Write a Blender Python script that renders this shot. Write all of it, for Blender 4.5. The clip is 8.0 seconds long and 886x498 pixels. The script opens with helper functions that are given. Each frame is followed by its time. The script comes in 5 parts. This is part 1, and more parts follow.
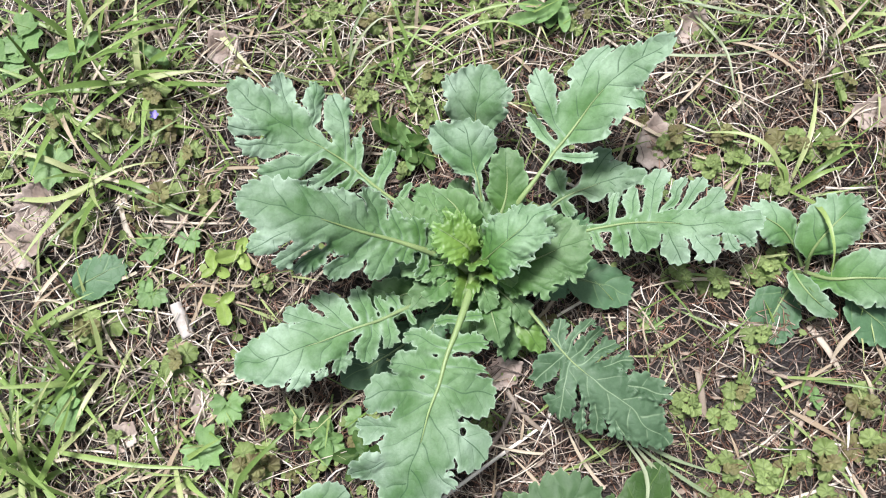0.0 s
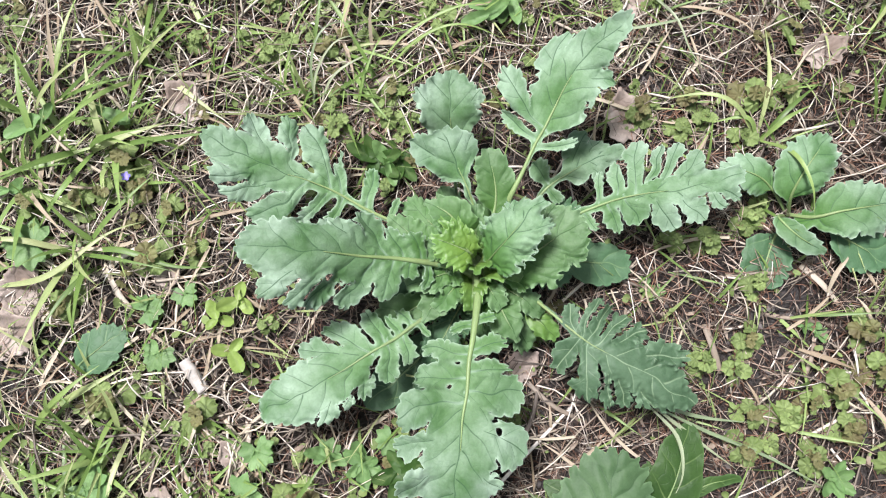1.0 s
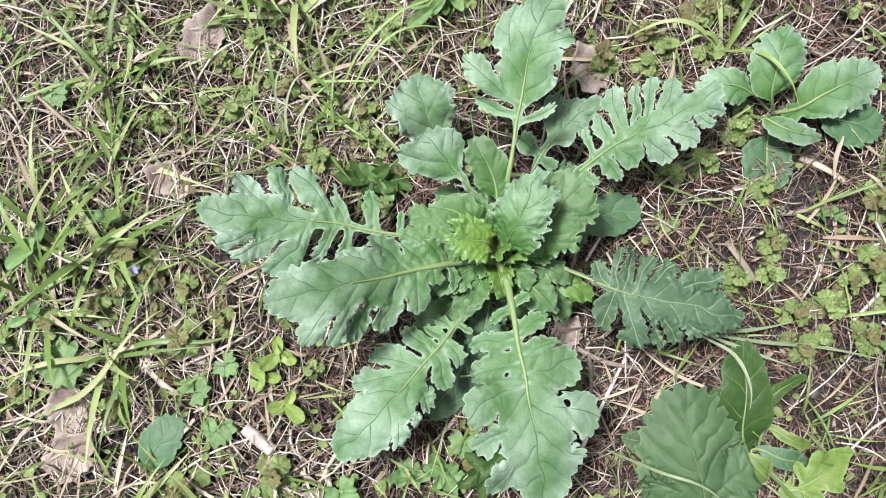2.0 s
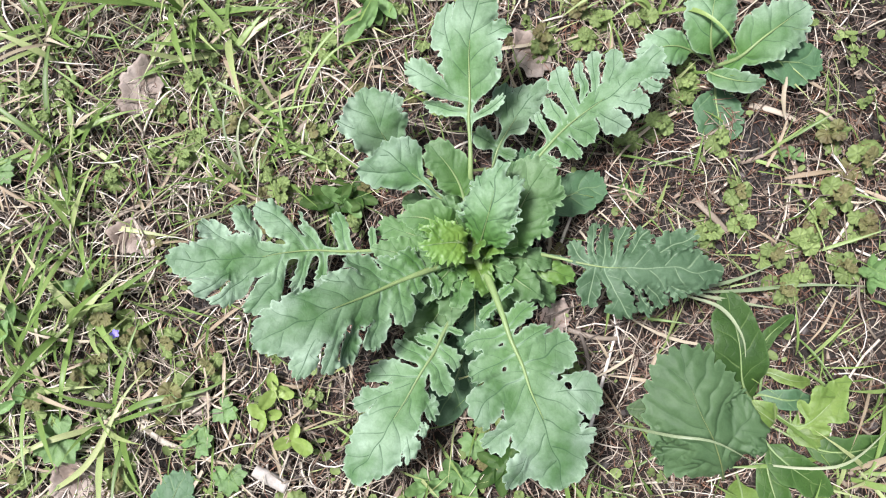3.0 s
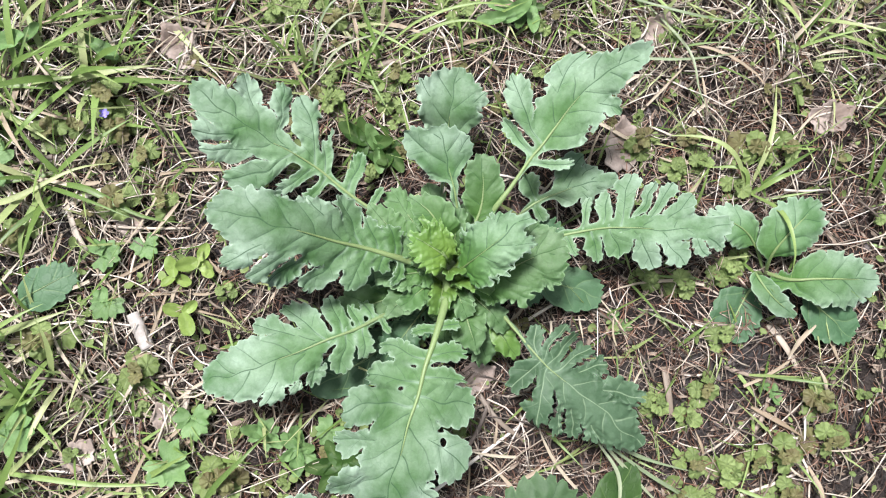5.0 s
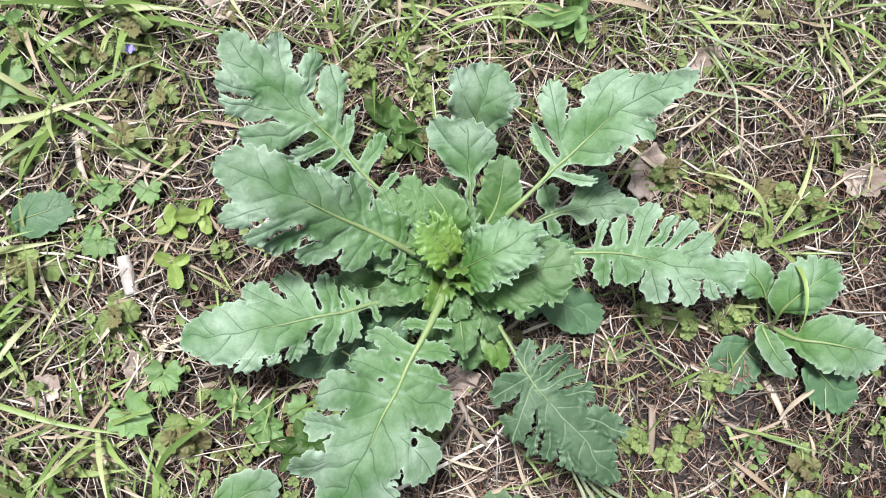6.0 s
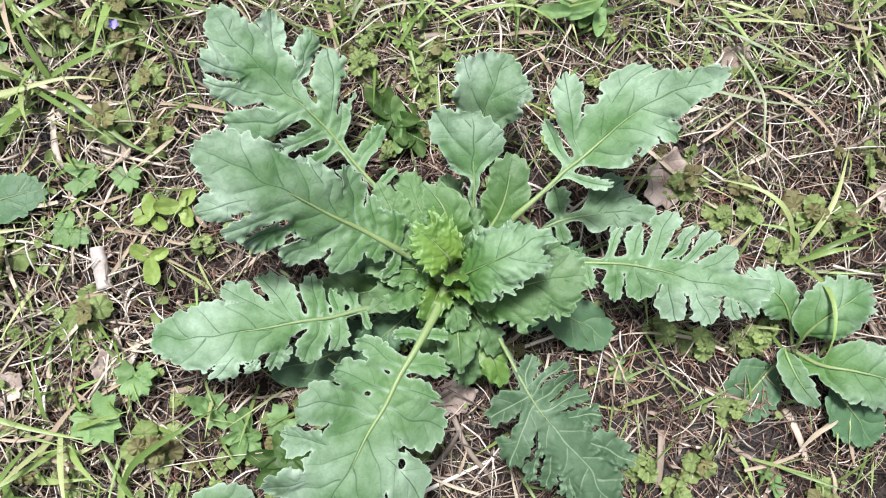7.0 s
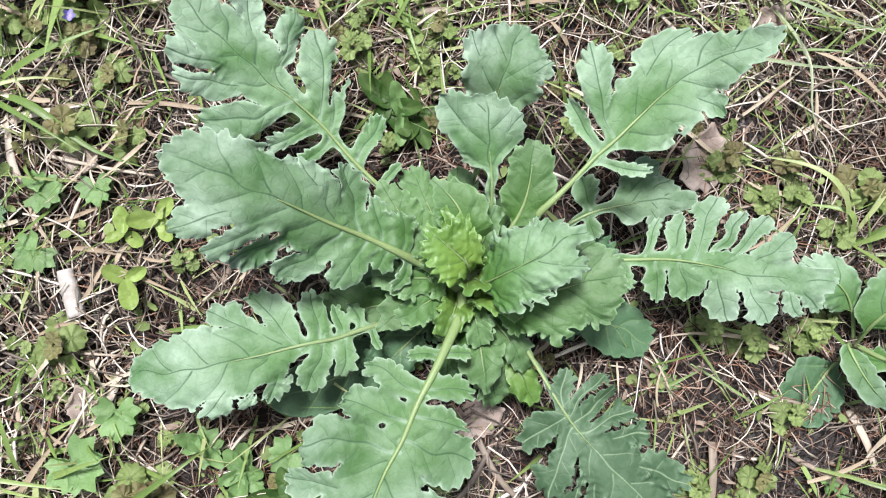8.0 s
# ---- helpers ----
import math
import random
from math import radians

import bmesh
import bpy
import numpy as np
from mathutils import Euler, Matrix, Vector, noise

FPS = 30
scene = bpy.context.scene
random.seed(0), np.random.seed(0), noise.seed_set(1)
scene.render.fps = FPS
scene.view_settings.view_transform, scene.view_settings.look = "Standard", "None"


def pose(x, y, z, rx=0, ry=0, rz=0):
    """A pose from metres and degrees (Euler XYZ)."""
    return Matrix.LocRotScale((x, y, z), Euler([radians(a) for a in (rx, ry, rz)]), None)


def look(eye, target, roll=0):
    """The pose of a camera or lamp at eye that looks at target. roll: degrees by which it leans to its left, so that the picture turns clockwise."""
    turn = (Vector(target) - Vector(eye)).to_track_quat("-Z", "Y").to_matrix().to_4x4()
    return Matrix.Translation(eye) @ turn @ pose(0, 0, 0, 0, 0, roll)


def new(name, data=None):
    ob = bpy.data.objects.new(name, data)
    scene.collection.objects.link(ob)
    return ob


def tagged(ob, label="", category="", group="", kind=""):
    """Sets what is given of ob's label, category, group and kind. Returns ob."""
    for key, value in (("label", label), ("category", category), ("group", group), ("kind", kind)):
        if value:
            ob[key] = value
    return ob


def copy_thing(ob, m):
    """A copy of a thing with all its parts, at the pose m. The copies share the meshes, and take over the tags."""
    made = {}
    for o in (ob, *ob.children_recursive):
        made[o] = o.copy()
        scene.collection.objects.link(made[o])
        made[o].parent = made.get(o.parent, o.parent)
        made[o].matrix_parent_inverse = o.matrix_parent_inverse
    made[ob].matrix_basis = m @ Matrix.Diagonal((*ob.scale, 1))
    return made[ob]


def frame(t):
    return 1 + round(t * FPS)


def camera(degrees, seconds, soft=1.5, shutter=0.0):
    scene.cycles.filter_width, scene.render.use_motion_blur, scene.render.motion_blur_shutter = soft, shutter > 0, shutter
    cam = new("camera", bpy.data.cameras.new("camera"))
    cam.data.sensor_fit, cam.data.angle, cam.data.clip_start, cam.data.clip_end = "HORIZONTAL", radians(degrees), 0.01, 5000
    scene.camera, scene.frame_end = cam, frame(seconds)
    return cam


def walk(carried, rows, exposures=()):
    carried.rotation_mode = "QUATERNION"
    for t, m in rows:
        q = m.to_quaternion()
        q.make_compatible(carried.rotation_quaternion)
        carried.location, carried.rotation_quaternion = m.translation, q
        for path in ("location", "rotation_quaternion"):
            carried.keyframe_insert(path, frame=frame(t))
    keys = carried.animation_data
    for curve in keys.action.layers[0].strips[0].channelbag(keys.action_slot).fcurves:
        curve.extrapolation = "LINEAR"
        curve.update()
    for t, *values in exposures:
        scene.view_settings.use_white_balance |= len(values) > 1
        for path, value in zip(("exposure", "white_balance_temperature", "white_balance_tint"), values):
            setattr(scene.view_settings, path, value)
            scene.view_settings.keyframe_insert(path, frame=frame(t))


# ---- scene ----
cam = camera(62.0, 8.0, soft=1.1)
PATH = [
    (0, (0.00651, -0.02641, 0.38364), (-0.0594, 0.2487, -1.5963), -17.21),
    (0.5, (-0.00153, -0.02171, 0.38447), (-0.0073, 0.2405, -1.5983), -8.44),
    (1, (-0.01139, -0.01755, 0.38813), (0.0301, 0.2272, -1.5964), -4.83),
    (1.5, (-0.01892, -0.01727, 0.38976), (0.0232, 0.2264, -1.5949), -14.70),
    (1.7, (-0.01991, -0.01546, 0.39162), (0.0177, 0.2250, -1.5935), -18.48),
    (2.8, (-0.01979, -0.00901, 0.39130), (0.0733, 0.1894, -1.5967), -16.04),
    (3, (-0.01872, -0.00992, 0.39186), (0.0845, 0.1797, -1.5965), -13.47),
    (3.5, (-0.01756, -0.01002, 0.38869), (0.1081, 0.1648, -1.5997), -2.48),
    (4, (-0.01578, -0.00851, 0.38668), (0.1159, 0.1803, -1.6000), 6.92),
    (4.5, (-0.01476, -0.00921, 0.38630), (0.1111, 0.1788, -1.6009), 18.35),
    (4.7, (-0.01366, -0.00886, 0.38425), (0.1102, 0.1782, -1.6031), 23.04),
    (5.8, (-0.01435, -0.01314, 0.37062), (0.0992, 0.2006, -1.6147), 32.05),
    (6, (-0.01315, -0.01043, 0.36925), (0.0951, 0.1854, -1.6182), 34.31),
    (6.5, (-0.01171, -0.00901, 0.35937), (0.0866, 0.1931, -1.6280), 33.37),
    (7, (-0.00982, -0.00728, 0.34258), (0.0879, 0.1961, -1.6447), 33.28),
    (7.5, (-0.00991, -0.00585, 0.31910), (0.0839, 0.1958, -1.6685), 31.74),
    (8, (-0.01490, 0.00190, 0.30416), (0.0914, 0.1739, -1.6856), 36.37),
]
walk(cam, [(t, look(eye, target, roll)) for t, eye, target, roll in PATH])

# ---- light: a bright overcast sky ----
world = bpy.data.worlds.new("world")
scene.world = world
world.use_nodes = True
wn = world.node_tree.nodes
sky = wn.new("ShaderNodeTexSky")
sky.sky_type, sky.sun_disc = "NISHITA", False
sky.sun_elevation, sky.sun_rotation = radians(69), radians(-30)
sky.air_density, sky.dust_density, sky.ozone_density = 1.0, 4.0, 1.0
wash = wn.new("ShaderNodeHueSaturation")
wash.inputs["Saturation"].default_value = 0.6
world.node_tree.links.new(sky.outputs[0], wash.inputs["Color"])
world.node_tree.links.new(wash.outputs[0], wn["Background"].inputs["Color"])
wn["Background"].inputs["Strength"].default_value = 0.1
sun = new("sun", bpy.data.lights.new("sun", "SUN"))
sun.data.energy, sun.data.angle, sun.data.color = 5.0, radians(11), (0.955, 0.91, 1.0)
sun.matrix_world = look((-0.36, 0.62, 1.9), (0, 0, 0))
scene.view_settings.exposure = 0.66


# ---- materials ----
def nodes_of(name):
    m = bpy.data.materials.new(name)
    m.use_nodes = True
    return m, m.node_tree.nodes, m.node_tree.links, m.node_tree.nodes["Principled BSDF"]


def ramp(nt, lk, src, stops):
    r = nt.new("ShaderNodeValToRGB")
    while len(r.color_ramp.elements) < len(stops):
        r.color_ramp.elements.new(0.5)
    for el, (p, c) in zip(r.color_ramp.elements, stops):
        el.position, el.color = p, (*c, 1)
    lk.new(src, r.inputs[0])
    return r.outputs[0]


def noise_tex(nt, lk, vec, scale, detail=4, rough=0.6):
    n = nt.new("ShaderNodeTexNoise")
    n.inputs["Scale"].default_value, n.inputs["Detail"].default_value, n.inputs["Roughness"].default_value = scale, detail, rough
    if vec:
        lk.new(vec, n.inputs["Vector"])
    return n.outputs["Fac"]


def mixc(nt, lk, fac, a, b, kind="MIX"):
    x = nt.new("ShaderNodeMix")
    x.data_type, x.blend_type = "RGBA", kind
    for sock, v in ((x.inputs[0], fac), (x.inputs[6], a), (x.inputs[7], b)):
        if isinstance(v, (int, float)):
            sock.default_value = v
        elif isinstance(v, tuple):
            sock.default_value = (*v, 1)
        else:
            lk.new(v, sock)
    return x.outputs[2]


def bump(nt, lk, bsdf, height, strength, dist):
    b = nt.new("ShaderNodeBump")
    b.inputs["Strength"].default_value, b.inputs["Distance"].default_value = strength, dist
    lk.new(height, b.inputs["Height"])
    lk.new(b.outputs[0], bsdf.inputs["Normal"])


def through_light(m, nt, lk, bsdf, colour, amount):
    """Let a thin leaf pass some light."""
    t = nt.new("ShaderNodeBsdfTranslucent")
    lk.new(colour, t.inputs["Color"])
    mix = nt.new("ShaderNodeMixShader")
    mix.inputs[0].default_value = amount
    lk.new(bsdf.outputs[0], mix.inputs[1])
    lk.new(t.outputs[0], mix.inputs[2])
    lk.new(mix.outputs[0], nt["Material Output"].inputs["Surface"])


def blade_material(name, dark, light, vein, rough=0.5, spec=0.45, pass_light=0.18, bump_d=0.0003, net=210.0, inner=None):
    """Leaf with a net of veins, blotches and fine grain, in the leaf's own flat coordinates (metres)."""
    m, nt, lk, b = nodes_of(name)
    uv = nt.new("ShaderNodeUVMap").outputs[0]
    blot = noise_tex(nt, lk, uv, 55, 3)
    fine = noise_tex(nt, lk, uv, 900, 3)
    col = mixc(nt, lk, ramp(nt, lk, blot, [(0.34, (0, 0, 0)), (0.68, (1, 1, 1))]), dark, light)
    if inner:
        al = nt.new("ShaderNodeAttribute")
        al.attribute_name = "along"
        col = mixc(nt, lk, ramp(nt, lk, al.outputs["Fac"], [(0.2, (0, 0, 0)), (0.75, (1, 1, 1))]), mixc(nt, lk, blot, inner, tuple(1.35 * q for q in inner)), col)
    info = nt.new("ShaderNodeObjectInfo")
    hsv = nt.new("ShaderNodeHueSaturation")
    mr = nt.new("ShaderNodeMapRange")
    mr.inputs["To Min"].default_value, mr.inputs["To Max"].default_value = 0.86, 1.14
    isle = nt.new("ShaderNodeNewGeometry")
    both = nt.new("ShaderNodeMath")
    both.operation = "ADD"
    lk.new(info.outputs["Random"], both.inputs[0])
    lk.new(isle.outputs["Random Per Island"], both.inputs[1])
    part_of = nt.new("ShaderNodeMath")
    part_of.operation = "FRACT"
    lk.new(both.outputs[0], part_of.inputs[0])
    lk.new(part_of.outputs[0], mr.inputs["Value"])
    lk.new(mr.outputs[0], hsv.inputs["Value"])
    lk.new(col, hsv.inputs["Color"])
    col = mixc(nt, lk, 0.22, hsv.outputs[0], ramp(nt, lk, fine, [(0.3, (0.25, 0.28, 0.22)), (0.7, (1, 1, 1))]), "MULTIPLY")
    at = nt.new("ShaderNodeAttribute")
    at.attribute_name = "vein"
    col = mixc(nt, lk, at.outputs["Fac"], col, vein)
    fac = None
    for place, amount, ends, wrap in (("across", "main_vein", (0.00010, 0.00036), False), ("branch", "side_vein", (0.012, 0.046), True)):
        where, how = nt.new("ShaderNodeAttribute"), nt.new("ShaderNodeAttribute")
        where.attribute_name, how.attribute_name = place, amount
        near = nt.new("ShaderNodeMath")
        near.operation = "PINGPONG" if wrap else "ABSOLUTE"
        near.inputs[1].default_value = 0.5
        lk.new(where.outputs["Fac"], near.inputs[0])
        line = nt.new("ShaderNodeMapRange")
        line.interpolation_type = "SMOOTHSTEP"
        line.inputs["From Min"].default_value, line.inputs["From Max"].default_value = ends
        line.inputs["To Min"].default_value, line.inputs["To Max"].default_value = 1.0, 0.0
        lk.new(near.outputs[0], line.inputs["Value"])
        both = nt.new("ShaderNodeMath")
        both.operation = "MULTIPLY"
        lk.new(line.outputs[0], both.inputs[0])
        lk.new(how.outputs["Fac"], both.inputs[1])
        if fac is None:
            fac = both.outputs[0]
        else:
            most = nt.new("ShaderNodeMath")
            most.operation = "MAXIMUM"
            lk.new(fac, most.inputs[0])
            lk.new(both.outputs[0], most.inputs[1])
            fac = most.outputs[0]
    col = mixc(nt, lk, fac, col, vein)
    nn = nt.new("ShaderNodeAttribute")
    nn.attribute_name = "nerve"
    col = mixc(nt, lk, nn.outputs["Fac"], col, tuple(min(0.6, 1.25 * q + 0.03) for q in light))
    ed = nt.new("ShaderNodeAttribute")
    ed.attribute_name = "rim"
    half = nt.new("ShaderNodeMath")
    half.operation = "MULTIPLY"
    half.inputs[1].default_value = 0.5
    lk.new(ed.outputs["Fac"], half.inputs[0])
    col = mixc(nt, lk, half.outputs[0], col, tuple(min(0.6, 1.6 * q + 0.05) for q in light))
    cells = nt.new("ShaderNodeTexVoronoi")
    cells.feature = "DISTANCE_TO_EDGE"
    cells.inputs["Scale"].default_value = net
    wob = nt.new("ShaderNodeTexNoise")
    wob.inputs["Scale"].default_value = 300
    lk.new(uv, wob.inputs["Vector"])
    wsc = nt.new("ShaderNodeVectorMath")
    wsc.operation = "MULTIPLY_ADD"
    wsc.inputs[1].default_value = (0.003, 0.003, 0.003)
    lk.new(wob.outputs["Color"], wsc.inputs[0])
    lk.new(uv, wsc.inputs[2])
    lk.new(wsc.outputs[0], cells.inputs["Vector"])
    lines = ramp(nt, lk, cells.outputs["Distance"], [(0.0, (0, 0, 0)), (0.07, (1, 1, 1))])
    col = mixc(nt, lk, 0.09, col, mixc(nt, lk, lines, (0.5, 0.58, 0.46), (1, 1, 1)), "MULTIPLY")
    lk.new(col, b.inputs["Base Color"])
    b.inputs["Roughness"].default_value = rough
    b.inputs["Specular IOR Level"].default_value = spec
    h = nt.new("ShaderNodeMath")
    h.operation = "MULTIPLY_ADD"
    lk.new(fine, h.inputs[0])
    h.inputs[1].default_value = 0.35
    low = nt.new("ShaderNodeMath")
    low.operation = "MULTIPLY"
    low.inputs[1].default_value = 0.25
    lk.new(lines, low.inputs[0])
    lk.new(low.outputs[0], h.inputs[2])
    bump(nt, lk, b, h.outputs[0], 0.6, 1.8 * bump_d)
    through_light(m, nt, lk, b, col, pass_light)
    return m


def strand_material(name, stops, rough=0.6, grain=(1500, 60), pass_light=0.0, spec=0.4):
    """Blades, stalks and needles: each strand takes its own shade, with streaks along it."""
    m, nt, lk, b = nodes_of(name)
    geo = nt.new("ShaderNodeNewGeometry")
    info = nt.new("ShaderNodeObjectInfo")
    add = nt.new("ShaderNodeMath")
    add.operation = "ADD"
    lk.new(geo.outputs["Random Per Island"], add.inputs[0])
    lk.new(info.outputs["Random"], add.inputs[1])
    wrap = nt.new("ShaderNodeMath")
    wrap.operation = "FRACT"
    lk.new(add.outputs[0], wrap.inputs[0])
    col = ramp(nt, lk, wrap.outputs[0], stops)
    co = nt.new("ShaderNodeTexCoord").outputs["Object"]
    fine, broad = noise_tex(nt, lk, co, grain[0], 2), noise_tex(nt, lk, co, grain[1], 3)
    col = mixc(nt, lk, 0.35, col, ramp(nt, lk, broad, [(0.3, (0.45, 0.42, 0.36)), (0.65, (1, 1, 1))]), "MULTIPLY")
    col = mixc(nt, lk, 0.25, col, ramp(nt, lk, fine, [(0.3, (0.4, 0.4, 0.4)), (0.7, (1, 1, 1))]), "MULTIPLY")
    lk.new(col, b.inputs["Base Color"])
    b.inputs["Roughness"].default_value, b.inputs["Specular IOR Level"].default_value = rough, spec
    bump(nt, lk, b, fine, 0.4, 0.0002)
    if pass_light:
        through_light(m, nt, lk, b, col, pass_light)
    return m


def plain_material(name, a, b_, scale, rough=0.7, dist=0.0004, spec=0.4, fine=900):
    m, nt, lk, b = nodes_of(name)
    co = nt.new("ShaderNodeTexCoord").outputs["Object"]
    n1, n2 = noise_tex(nt, lk, co, scale, 5), noise_tex(nt, lk, co, fine, 3)
    col = mixc(nt, lk, ramp(nt, lk, n1, [(0.35, (0, 0, 0)), (0.65, (1, 1, 1))]), a, b_)
    col = mixc(nt, lk, 0.3, col, ramp(nt, lk, n2, [(0.3, (0.4, 0.38, 0.35)), (0.7, (1, 1, 1))]), "MULTIPLY")
    lk.new(col, b.inputs["Base Color"])
    b.inputs["Roughness"].default_value, b.inputs["Specular IOR Level"].default_value = rough, spec
    bump(nt, lk, b, n2, 0.6, dist)
    return m


# inner: greener leaf base; green shade near the heart is partly put into it
RAGWORT = blade_material("ragwort_leaf", (0.078, 0.168, 0.064), (0.262, 0.372, 0.258), (0.030, 0.082, 0.032), 0.64, 0.36, 0.2, inner=(0.062, 0.155, 0.030))
RAGWORT_GREEN = blade_material("ragwort_green_leaf", (0.044, 0.100, 0.042), (0.105, 0.185, 0.098), (0.19, 0.27, 0.155), 0.6, 0.35, 0.15)
RAGWORT_MID = blade_material("ragwort_inner_leaf", (0.066, 0.150, 0.044), (0.160, 0.262, 0.126), (0.030, 0.090, 0.020), 0.58, 0.36, 0.2, inner=(0.046, 0.130, 0.013))
RAGWORT_DARK = blade_material("ragwort_old_leaf", (0.05, 0.115, 0.05), (0.075, 0.155, 0.07), (0.13, 0.21, 0.09), 0.56, 0.35, 0.12)
RAGWORT_YOUNG = blade_material("ragwort_young_leaf", (0.068, 0.165, 0.026), (0.130, 0.250, 0.060), (0.06, 0.135, 0.03), 0.45, 0.5, 0.22, inner=(0.125, 0.215, 0.032))
RIB = strand_material("leaf_rib", [(0.0, (0.20, 0.30, 0.11)), (0.5, (0.24, 0.33, 0.13)), (1.0, (0.20, 0.30, 0.13))], 0.42, (1800, 80), 0.1)
ROUND_LEAF = blade_material("round_leaf", (0.054, 0.112, 0.042), (0.086, 0.158, 0.064), (0.030, 0.068, 0.024), 0.62, 0.35, 0.12, 0.00015, 200)
DANDELION = blade_material("dandelion_leaf", (0.030, 0.076, 0.014), (0.050, 0.108, 0.022), (0.10, 0.16, 0.05), 0.52, 0.3, 0.2)
LIME_LEAF = blade_material("lime_leaf", (0.10, 0.18, 0.035), (0.165, 0.25, 0.055), (0.15, 0.22, 0.06), 0.5, 0.4, 0.25)
LIME_SEEDLING = blade_material("lime_seedling_leaf", (0.19, 0.29, 0.06), (0.27, 0.37, 0.10), (0.2, 0.29, 0.07), 0.5, 0.4, 0.25)
IVY_GREEN = blade_material("ivy_green", (0.115, 0.172, 0.045), (0.250, 0.330, 0.115), (0.11, 0.15, 0.055), 0.62, 0.35, 0.2, 0.0003, 260)
IVY_BROWN = blade_material("ivy_bronze", (0.105, 0.086, 0.036), (0.20, 0.215, 0.080), (0.14, 0.13, 0.052), 0.62, 0.35, 0.2, 0.0003, 260)
PALM_GREEN = blade_material("crowfoot_leaf", (0.115, 0.225, 0.07), (0.175, 0.295, 0.105), (0.14, 0.25, 0.08), 0.55, 0.4, 0.22, 0.0003, 260)
DEAD_LEAF = blade_material("dead_leaf", (0.23, 0.18, 0.145), (0.47, 0.41, 0.35), (0.18, 0.135, 0.10), 0.8, 0.25, 0.1, 0.0006, 160)
STEM = strand_material("small_stem", [(0.0, (0.16, 0.2, 0.06)), (0.5, (0.2, 0.16, 0.07)), (1.0, (0.15, 0.24, 0.08))], 0.5)
PALE_GRASS = strand_material("pale_grass_blade", [(0.0, (0.20, 0.27, 0.14)), (0.5, (0.27, 0.34, 0.19)), (1.0, (0.36, 0.41, 0.25))], 0.45, (1200, 50), 0.25, 0.5)
GRASS = strand_material("grass_blade", [(0.0, (0.11, 0.190, 0.042)), (0.35, (0.175, 0.285, 0.068)), (0.7, (0.260, 0.375, 0.112)), (1.0, (0.42, 0.47, 0.22))], 0.45, (1200, 50), 0.25, 0.5)
DRY_BLADE = strand_material("dry_grass_blade", [(0.0, (0.28, 0.22, 0.14)), (0.5, (0.38, 0.32, 0.22)), (1.0, (0.5, 0.45, 0.33))], 0.6, (1400, 60), 0.1)
STRAW = strand_material("dry_straw", [(0.0, (0.12, 0.10, 0.08)), (0.3, (0.27, 0.225, 0.165)), (0.5, (0.50, 0.44, 0.34)), (0.8, (0.72, 0.65, 0.53)), (1.0, (0.80, 0.77, 0.68))], 0.55, (1600, 60), 0.05)
NEEDLE = strand_material("dry_needle", [(0.0, (0.045, 0.030, 0.024)), (0.35, (0.14, 0.072, 0.044)), (0.65, (0.28, 0.155, 0.095)), (1.0, (0.50, 0.41, 0.32))], 0.6, (1500, 90))
ROOT = strand_material("dead_root", [(0.0, (0.10, 0.082, 0.066)), (0.5, (0.23, 0.19, 0.155)), (1.0, (0.42, 0.37, 0.30))], 0.7, (1500, 90))
# mostly dark needle colours with a few pale, for the broken ones
DARK_NEEDLE = strand_material("dark_needle", [(0.0, (0.024, 0.018, 0.016)), (0.5, (0.062, 0.044, 0.035)), (0.8, (0.16, 0.115, 0.088)), (1.0, (0.50, 0.44, 0.36))], 0.7, (1500, 90))
TWIG = plain_material("dead_twig", (0.16, 0.12, 0.085), (0.30, 0.25, 0.19), 180, 0.8)
CLOD = plain_material("soil_crumb", (0.07, 0.062, 0.056), (0.19, 0.172, 0.158), 120, 0.95, 0.001)
PAPER = plain_material("filter_paper", (0.29, 0.27, 0.23), (0.44, 0.415, 0.37), 160, 0.8, 0.0002)
FIBRE = plain_material("filter_fibre", (0.10, 0.09, 0.075), (0.2, 0.18, 0.15), 400, 0.95, 0.0006)
PETAL = plain_material("violet_petal", (0.22, 0.19, 0.62), (0.34, 0.30, 0.75), 300, 0.6)


def ground_material():
    m, nt, lk, b = nodes_of("soil_and_litter")
    co = nt.new("ShaderNodeTexCoord").outputs["Object"]
    broad, mid, fine = noise_tex(nt, lk, co, 9, 4), noise_tex(nt, lk, co, 70, 6, 0.7), noise_tex(nt, lk, co, 600, 4, 0.7)
    col = ramp(nt, lk, mid, [(0.3, (0.017, 0.014, 0.012)), (0.5, (0.040, 0.034, 0.028)), (0.68, (0.11, 0.094, 0.08))])
    grey = ramp(nt, lk, fine, [(0.3, (0.030, 0.028, 0.026)), (0.7, (0.105, 0.097, 0.09))])
    col = mixc(nt, lk, ramp(nt, lk, broad, [(0.45, (0, 0, 0)), (0.62, (1, 1, 1))]), col, grey)
    col = mixc(nt, lk, 0.5, col, ramp(nt, lk, fine, [(0.3, (0.3, 0.28, 0.25)), (0.7, (1, 1, 1))]), "MULTIPLY")
    lk.new(col, b.inputs["Base Color"])
    b.inputs["Roughness"].default_value, b.inputs["Specular IOR Level"].default_value = 0.95, 0.2
    bump(nt, lk, b, fine, 0.9, 0.003)
    return m


SOIL = ground_material()


# ---- builders ----
rng = np.random.default_rng(11)


